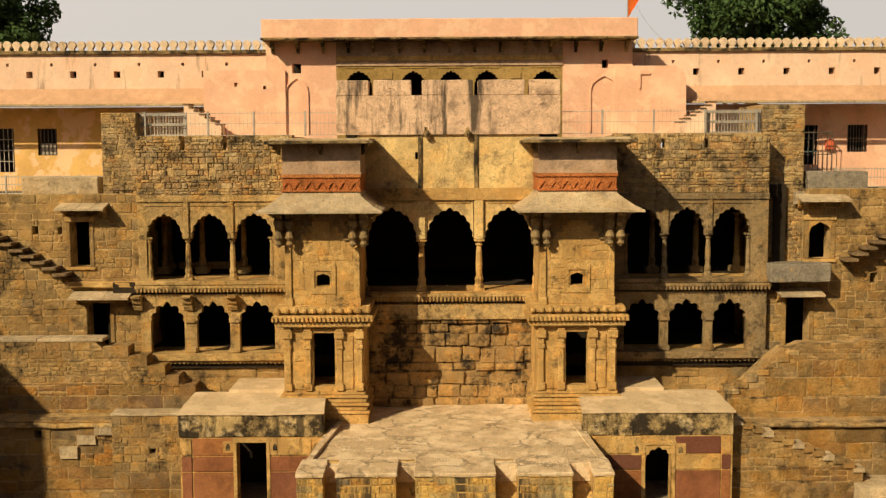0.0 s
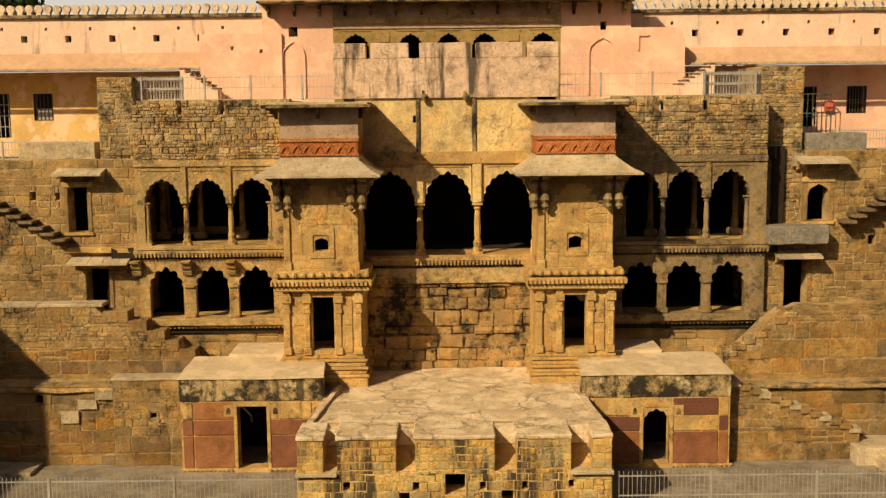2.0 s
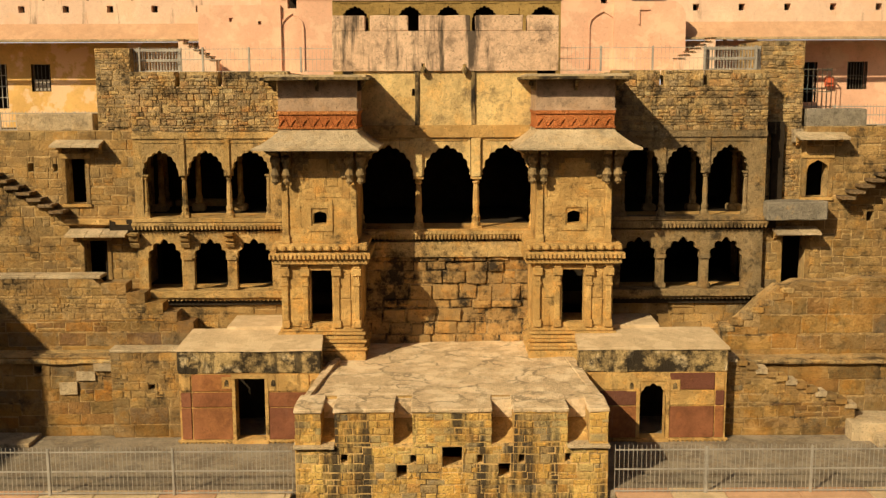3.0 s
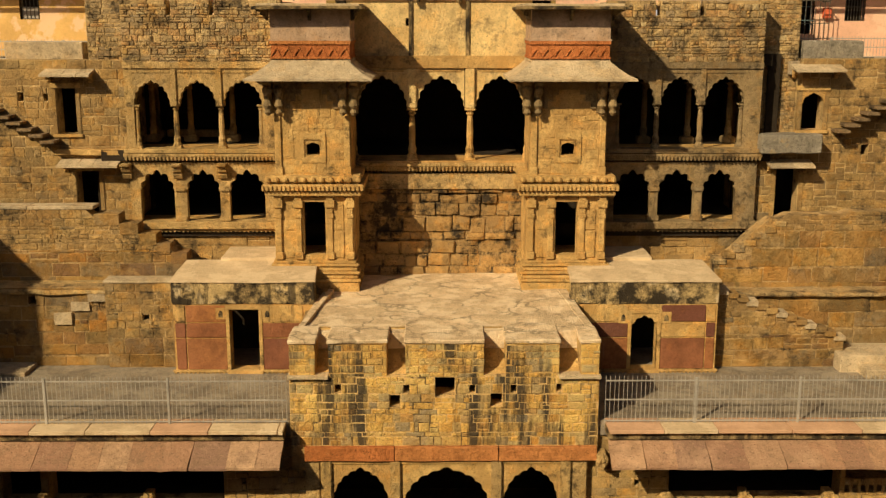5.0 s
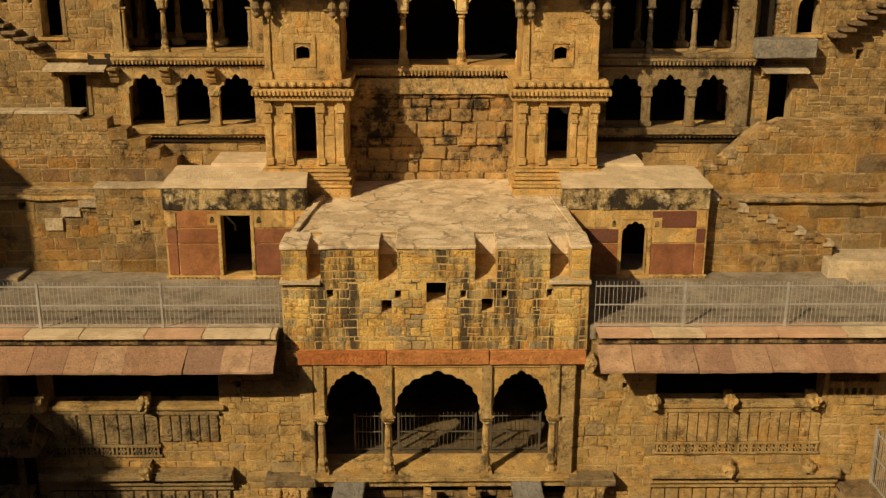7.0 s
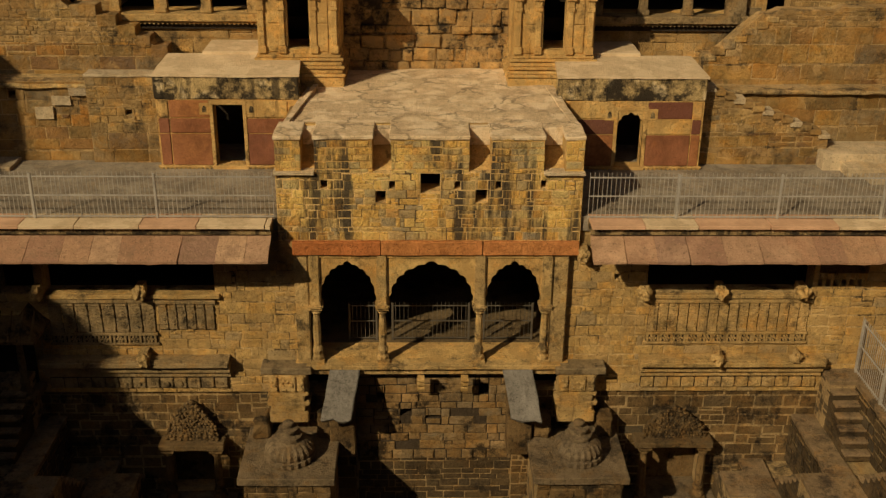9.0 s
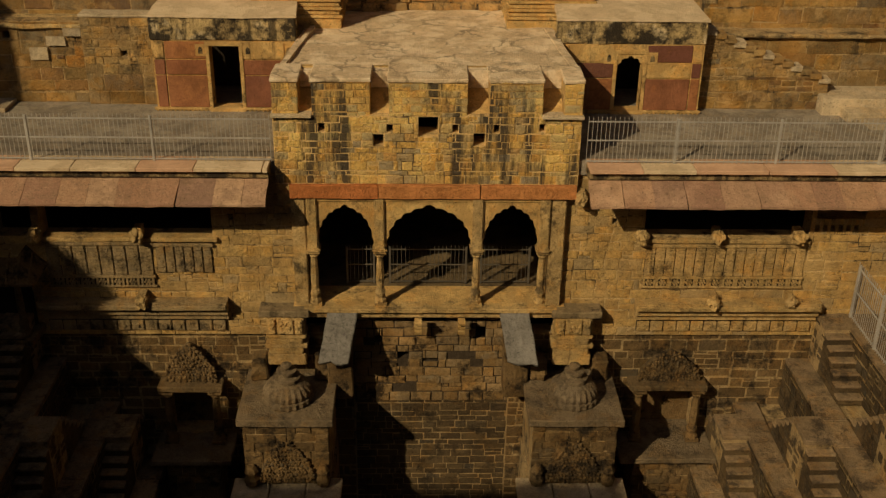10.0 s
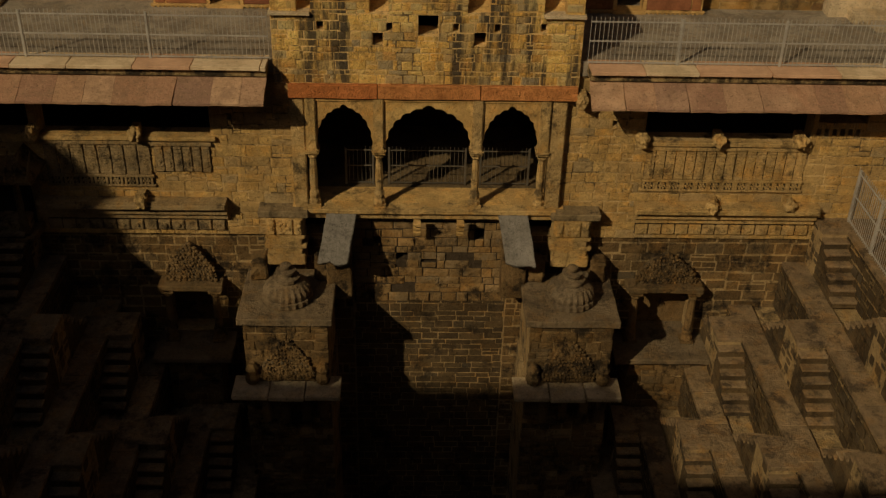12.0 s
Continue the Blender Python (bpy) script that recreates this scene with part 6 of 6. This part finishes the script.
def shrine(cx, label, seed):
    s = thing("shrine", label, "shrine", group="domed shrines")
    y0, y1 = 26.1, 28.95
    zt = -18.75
    part("roof", worn_slab(cx - 1.45, cx + 1.45, y0, y1, zt - 0.25, zt, 0.5, 0.03, seed), M_DARKSLAB, s)
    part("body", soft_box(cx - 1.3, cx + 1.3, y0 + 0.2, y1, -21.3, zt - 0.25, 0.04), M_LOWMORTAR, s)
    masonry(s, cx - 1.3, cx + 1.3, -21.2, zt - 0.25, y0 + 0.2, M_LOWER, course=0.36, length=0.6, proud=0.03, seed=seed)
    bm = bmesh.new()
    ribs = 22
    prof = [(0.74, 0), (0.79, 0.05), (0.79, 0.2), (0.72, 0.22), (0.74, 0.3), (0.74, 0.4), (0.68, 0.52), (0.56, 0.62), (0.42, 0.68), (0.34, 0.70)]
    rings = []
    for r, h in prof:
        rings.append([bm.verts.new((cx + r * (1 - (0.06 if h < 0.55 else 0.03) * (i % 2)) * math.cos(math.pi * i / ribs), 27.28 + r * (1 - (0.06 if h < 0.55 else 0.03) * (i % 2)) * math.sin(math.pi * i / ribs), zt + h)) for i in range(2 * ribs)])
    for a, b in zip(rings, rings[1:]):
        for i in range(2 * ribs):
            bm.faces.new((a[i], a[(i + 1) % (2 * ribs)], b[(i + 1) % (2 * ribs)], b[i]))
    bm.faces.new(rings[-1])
    part("dome", bm, M_DARKSLAB, s, "ribbed stone dome")
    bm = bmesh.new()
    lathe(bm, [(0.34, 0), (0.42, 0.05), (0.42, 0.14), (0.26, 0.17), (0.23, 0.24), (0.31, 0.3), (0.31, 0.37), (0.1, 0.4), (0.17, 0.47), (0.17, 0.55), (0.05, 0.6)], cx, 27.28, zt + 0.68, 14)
    part("finial", bm, M_DARKSLAB, s, "broken stone finial")
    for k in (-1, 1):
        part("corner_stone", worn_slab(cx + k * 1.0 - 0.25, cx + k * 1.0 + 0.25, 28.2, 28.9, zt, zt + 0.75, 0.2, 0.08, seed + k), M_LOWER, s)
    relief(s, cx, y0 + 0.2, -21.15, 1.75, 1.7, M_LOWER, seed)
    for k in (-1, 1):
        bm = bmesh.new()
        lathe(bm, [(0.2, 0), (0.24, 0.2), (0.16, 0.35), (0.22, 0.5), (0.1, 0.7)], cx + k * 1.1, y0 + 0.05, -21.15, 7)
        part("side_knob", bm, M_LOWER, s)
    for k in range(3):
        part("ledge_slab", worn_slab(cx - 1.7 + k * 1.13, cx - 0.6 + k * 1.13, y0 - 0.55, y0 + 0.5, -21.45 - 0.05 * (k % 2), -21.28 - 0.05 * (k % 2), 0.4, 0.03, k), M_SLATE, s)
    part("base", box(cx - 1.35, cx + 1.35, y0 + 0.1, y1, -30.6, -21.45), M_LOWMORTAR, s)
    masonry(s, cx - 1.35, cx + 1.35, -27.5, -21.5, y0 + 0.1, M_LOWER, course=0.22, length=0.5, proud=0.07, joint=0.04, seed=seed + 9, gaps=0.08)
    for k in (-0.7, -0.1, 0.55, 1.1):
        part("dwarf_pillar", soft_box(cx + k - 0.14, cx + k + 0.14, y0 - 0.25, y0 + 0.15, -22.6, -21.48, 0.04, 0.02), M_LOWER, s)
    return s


shrine(-3.95, "dark weathered shrine with ribbed dome and knobbly relief", 201)
shrine(4.85, "dark weathered shrine with ribbed dome and broken ledge", 202)


def niche(cx, z, w, h, label, seed):
    n = thing("wall_niche", label, "niche", group="canopied niches")
    relief(n, cx, 28.75, z - 1.55, w * 1.0, h, M_LOWER, seed)
    part("lintel", worn_slab(cx - w * 0.6, cx + w * 0.6, 28.3, 29.0, z - 1.75, z - 1.55, 0.3, 0.03, seed), M_LOWER, n)
    for k in (-1, 1):
        column("column", cx + k * w * 0.45, 28.45, z - 3.7, z - 1.75, 0.16, n, M_LOWER)
    part("seat_slab", worn_slab(cx - w * 0.75, cx + w * 0.75, 27.4, 29.8, z - 3.95, z - 3.75, 0.4, 0.03, seed + 1), M_DARKSLAB, n)
    part("back", box(cx - w * 0.55, cx + w * 0.55, 29.6, 29.8, z - 3.8, z - 1.5), M_LOWER, n)
    part("support", box(cx - w * 0.5, cx + w * 0.5, 27.7, 28.95, -30.6, z - 3.95), M_LOWMORTAR, n)
    masonry(n, cx - w * 0.5, cx + w * 0.5, z - 7.5, z - 3.95, 27.7, M_LOWER, course=0.25, length=0.5, proud=0.05, seed=seed + 3)
    return n


niche(-7.2, -17.5, 1.7, 1.5, "dark wall niche under a knobbly pointed canopy", 211)
niche(8.15, -17.45, 2.1, 1.2, "wall niche under a rounded knobbly canopy", 212)

# ---- stepped sides of the well: double flights between ledges ----
def steps_side(sgn, x_first, label):
    g = thing("well_steps", label, "stairs", group="stepped well sides")
    RISE, IN, WIDE, N, RUN = 1.7, 1.5, 0.8, 6, 0.3
    drop = RISE / (N + 1)
    side = lambda at: Matrix(((0, sgn, 0, sgn * at), (1, 0, 0, 0), (0, 0, 1, 0), (0, 0, 0, 1)))
    # each tier: a narrow ledge along the wall, and paired flights that lean against the face below it
    for k, first in enumerate((28.05, 24.48, 27.0, 23.85, 26.5, 23.2, 26.0)):
        front = x_first - k * IN
        back = front + WIDE
        zt = -16.6 - k * RISE
        zb = zt - RISE
        lo, hi = sorted((sgn * (back + 0.03), sgn * (17 if sgn > 0 else 25.0)))
        part("ledge_core", box(lo, hi, 2, 28.95, -31, zt - 0.12), M_LOWMORTAR, g)
        a, b = sorted((sgn * (back - 0.03), sgn * (back + 0.75)))
        yy = 28.93
        while yy > 12:
            d = random.uniform(0.7, 1.5)
            part("ledge_slab", worn_slab(a, b, max(yy - d, 11), yy - 0.015, zt - 0.13, zt + random.uniform(-0.012, 0.012), 0.5, 0.012, yy + k), M_STEP, g)
            yy -= d
        if k == 0:
            a, b = sorted((sgn * (back + 0.76), sgn * (17 if sgn > 0 else 25.0)))
            part("walkway", box(a, b, 2, 28.95, zt - 0.13, zt - 0.01), M_STEP, g)
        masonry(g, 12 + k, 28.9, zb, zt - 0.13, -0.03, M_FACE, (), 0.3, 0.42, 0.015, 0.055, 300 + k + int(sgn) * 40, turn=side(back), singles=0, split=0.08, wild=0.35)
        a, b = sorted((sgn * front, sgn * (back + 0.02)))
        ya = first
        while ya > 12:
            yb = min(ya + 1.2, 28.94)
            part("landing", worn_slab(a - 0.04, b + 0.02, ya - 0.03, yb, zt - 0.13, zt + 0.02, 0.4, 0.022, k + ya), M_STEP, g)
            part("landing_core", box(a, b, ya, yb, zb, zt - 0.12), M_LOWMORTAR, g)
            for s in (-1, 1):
                # risers get the dark face colour, so treads read as lit from above
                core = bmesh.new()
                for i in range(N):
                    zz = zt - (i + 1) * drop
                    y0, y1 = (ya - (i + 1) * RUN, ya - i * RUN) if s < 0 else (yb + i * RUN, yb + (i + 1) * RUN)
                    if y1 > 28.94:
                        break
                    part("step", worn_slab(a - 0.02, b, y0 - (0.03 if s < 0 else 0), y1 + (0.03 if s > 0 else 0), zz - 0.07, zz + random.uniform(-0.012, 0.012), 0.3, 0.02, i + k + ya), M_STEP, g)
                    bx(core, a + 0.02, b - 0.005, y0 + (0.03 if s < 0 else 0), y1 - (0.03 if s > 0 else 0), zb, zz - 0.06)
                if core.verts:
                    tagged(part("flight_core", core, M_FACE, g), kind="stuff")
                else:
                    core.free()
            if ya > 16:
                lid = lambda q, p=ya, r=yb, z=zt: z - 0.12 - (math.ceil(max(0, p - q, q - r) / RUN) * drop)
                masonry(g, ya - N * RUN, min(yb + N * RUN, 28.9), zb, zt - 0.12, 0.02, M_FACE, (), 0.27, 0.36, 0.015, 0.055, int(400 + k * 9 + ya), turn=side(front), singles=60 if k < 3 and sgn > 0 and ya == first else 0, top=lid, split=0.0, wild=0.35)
            ya -= 5.85
    return g


steps_side(1, 12.7, "dark stone ledges with double flights of small steps")
steps_side(-1, 11.88, "deeply shaded ledges with double flights of small steps")
railing(0, 12, 0, 0, 1.9, [0.1, 2.0, 4.0, 6.0, 8.0], "grey steel railing along the side ledge of the well", 0.125, turn=pose(13.65, 28.7, -16.6, 0, 0, -90))

# ---- roof railings, small stairs, trees, flag ----
railing(-10.5, -3.7, 37.3, 0.47, 0.9, [-10.4, -8.2, -6.6, -4.8], "thin pale steel railing on the wing roof", 0.14, fine=0.5)
railing(4.15, 11.1, 37.3, 0.47, 0.9, [5.6, 7.4, 9.2, 11.0], "thin pale steel railing on the roof edge", 0.14, fine=0.5)
railing(-10.85, -9.0, 37.5, 0.47, 0.86, [-10.8, -9.05], "dense grey fence panel closing the roof end", 0.1, fine=2.6)
railing(9.3, 11.2, 37.5, 0.47, 0.86, [9.35, 11.15], "dense pale grey fence panel beside the pier", 0.1, fine=2.6)
railing(-17, -12.2, 38.6, -1.56, 0.7, [-15.9, -13.2], "low pale railing along the gallery", 0.12)
railing(13.0, 19, 40.5, -1.56, 0.8, [15.0], "low pale railing in front of the pink wall", 0.12)
for x0, dx, nm in ((-9.35, 0.19, "left"), (9.9, -0.19, "right")):
    f = thing("roof_stair", "small plastered stair climbing to the palace block", "stairs")
    n = 7
    for i in range(n):
        a, b = sorted((x0 + i * dx, x0 + (i + 1) * dx))
        h = 1.35 - i * 0.14 if dx > 0 else 1.35 - i * 0.14
        part("step", box(a, b, 38.6, 39.35, 0.3, 0.5 + h * 0.85), M_PALE, f)
        part("tread", box(a - 0.03, b + 0.03, 38.55, 39.35, 0.5 + h * 0.85, 0.53 + h * 0.85), M_MOULD, f)


def tree(x, y, z, r, h, label, seed, n=2600):
    t = thing("tree", label, "tree")
    rnd = random.Random(seed)
    bm = bmesh.new()
    lathe(bm, [(0.5, 0), (0.36, h * 0.3), (0.22, h * 0.7), (0.08, h * 0.95)], x, y, z, 8)
    for i in range(9):
        a = rnd.uniform(0, 6.28)
        base = Vector((x, y, z + h * rnd.uniform(0.35, 0.7)))
        tip = base + Vector((math.cos(a) * r * 0.75, math.sin(a) * r * 0.75, r * rnd.uniform(0.2, 0.7)))
        d = (tip - base)
        s = d.cross(Vector((0, 0, 1))).normalized() * 0.12
        u = s.cross(d).normalized() * 0.12
        q = [bm.verts.new(base + v) for v in (s, u, -s, -u)]
        e = [bm.verts.new(tip + v * 0.2) for v in (s, u, -s, -u)]
        for k in range(4):
            bm.faces.new((q[k], q[(k + 1) % 4], e[(k + 1) % 4], e[k]))
    part("trunk", bm, M_BARK, t)
    v, f = [], []
    clumps = []
    for i in range(46):
        d = Vector((rnd.gauss(0, 1), rnd.gauss(0, 1), rnd.gauss(0, 0.8))).normalized() * rnd.uniform(0.35, 1.0)
        clumps.append((Vector((x, y, z + h)) + Vector((d.x * r, d.y * r, d.z * r * 0.85)), r * rnd.uniform(0.16, 0.32)))
    for i in range(n * 4):
        c, cr = rnd.choice(clumps)
        d = Vector((rnd.gauss(0, 1), rnd.gauss(0, 1), rnd.gauss(0, 0.8))).normalized() * cr * rnd.random() ** 0.4
        p = c + d
        a = Vector((rnd.gauss(0, 1), rnd.gauss(0, 1), rnd.gauss(0, 1))).normalized() * rnd.uniform(0.14, 0.26)
        b = a.cross(Vector((rnd.gauss(0, 1), rnd.gauss(0, 1), rnd.gauss(0, 1)))).normalized() * 0.09
        k = len(v)
        v += [p - a, p + b, p + a, p - b]
        f.append((k, k + 1, k + 2, k + 3))
    me = bpy.data.meshes.new("crown")
    me.from_pydata(v, [], f)
    me.materials.append(M_LEAF)
    o = new("crown", me)
    o.parent = t
    return t


tree(18.6, 64, RIM, 4.7, 9.3, "dense dark green leafy tree behind the wall", 5, 5200)
tree(-28.4, 66, RIM, 4.7, 9.6, "dark leafy tree rising beyond the pink wall", 6, 4200)
tree(13.6, 62, RIM, 0.9, 6.6, "thin young tree beyond the wall", 7, 60)
tree(27.2, 62, RIM, 1.1, 7.2, "sparse light tree beyond the wall", 8, 120)
fl_ = thing("flag", "orange pennant on a thin pole above the roof", "flag")
part("pole", box(6.98, 7.01, 40.5, 40.53, 4.2, 8.5), M_RAIL, fl_)
bm = bmesh.new()
vs = [bm.verts.new((7.0 + dx, 40.5 + 0.05 * math.sin(dx * 9), z)) for dx, z in ((0, 4.85), (0.12, 5.05), (0.45, 5.6), (0.9, 6.4), (0.05, 6.6), (0.0, 5.6))]
bm.faces.new(vs)
part("cloth", bm, M_FLAG, fl_)

# thin line from the flag pole down to the wall
bm = bmesh.new()
for i in range(8):
    u, v = i / 8, (i + 1) / 8
    q = [Vector((7.0 + 1.6 * s, 40.5 + 0.5 * s, 5.9 - 1.9 * s - 0.25 * math.sin(math.pi * s))) for s in (u, v)]
    a = [bm.verts.new(q[0] + Vector(d)) for d in ((0, 0, 0.006), (0.006, 0, -0.004), (-0.006, 0, -0.004))]
    b = [bm.verts.new(q[1] + Vector(d)) for d in ((0, 0, 0.006), (0.006, 0, -0.004), (-0.006, 0, -0.004))]
    for k in range(3):
        bm.faces.new((a[k], a[(k + 1) % 3], b[(k + 1) % 3], b[k]))
tagged(part("guy_line", bm, M_RAIL), "thin pale line from the flag pole to the wall", "line")

# a small bay with a fluted hood at the shaded end of the lower wall
# dark stone and a black back plate carry the shade of that end
bay = thing("balcony_bay", "stone bay with a fluted hood, its shade put into dark stone", "balcony")
hip_eave("hood", -15.2, -11.75, 27.95, 28.85, -14.85, -14.25, 0.55, M_LOWER, bay, 0.09, "fluted stone hood")
for i in range(14):
    x = -15.6 + i * 0.33
    b = bmesh.new()
    lathe(b, [(0.04, 0), (0.05, 0.5), (0.02, 0.95)], 0, 0, 0, 6)
    o = part("flute", b, M_LOWER, bay)
    o.matrix_basis = pose(x, 27.42, -14.86, -42, 0, 0)
for x in (-15.1, -13.5, -11.95):
    column("post", x, 28.1, -17.0, -14.95, 0.13, bay, M_LOWER)
part("floor_slab", worn_slab(-15.4, -11.6, 27.7, 28.9, -17.2, -16.98, 0.5, 0.02), M_LOWER, bay)
part("back", box(-15.2, -11.8, 28.75, 28.84, -17.0, -14.9), M_INSIDE, bay)
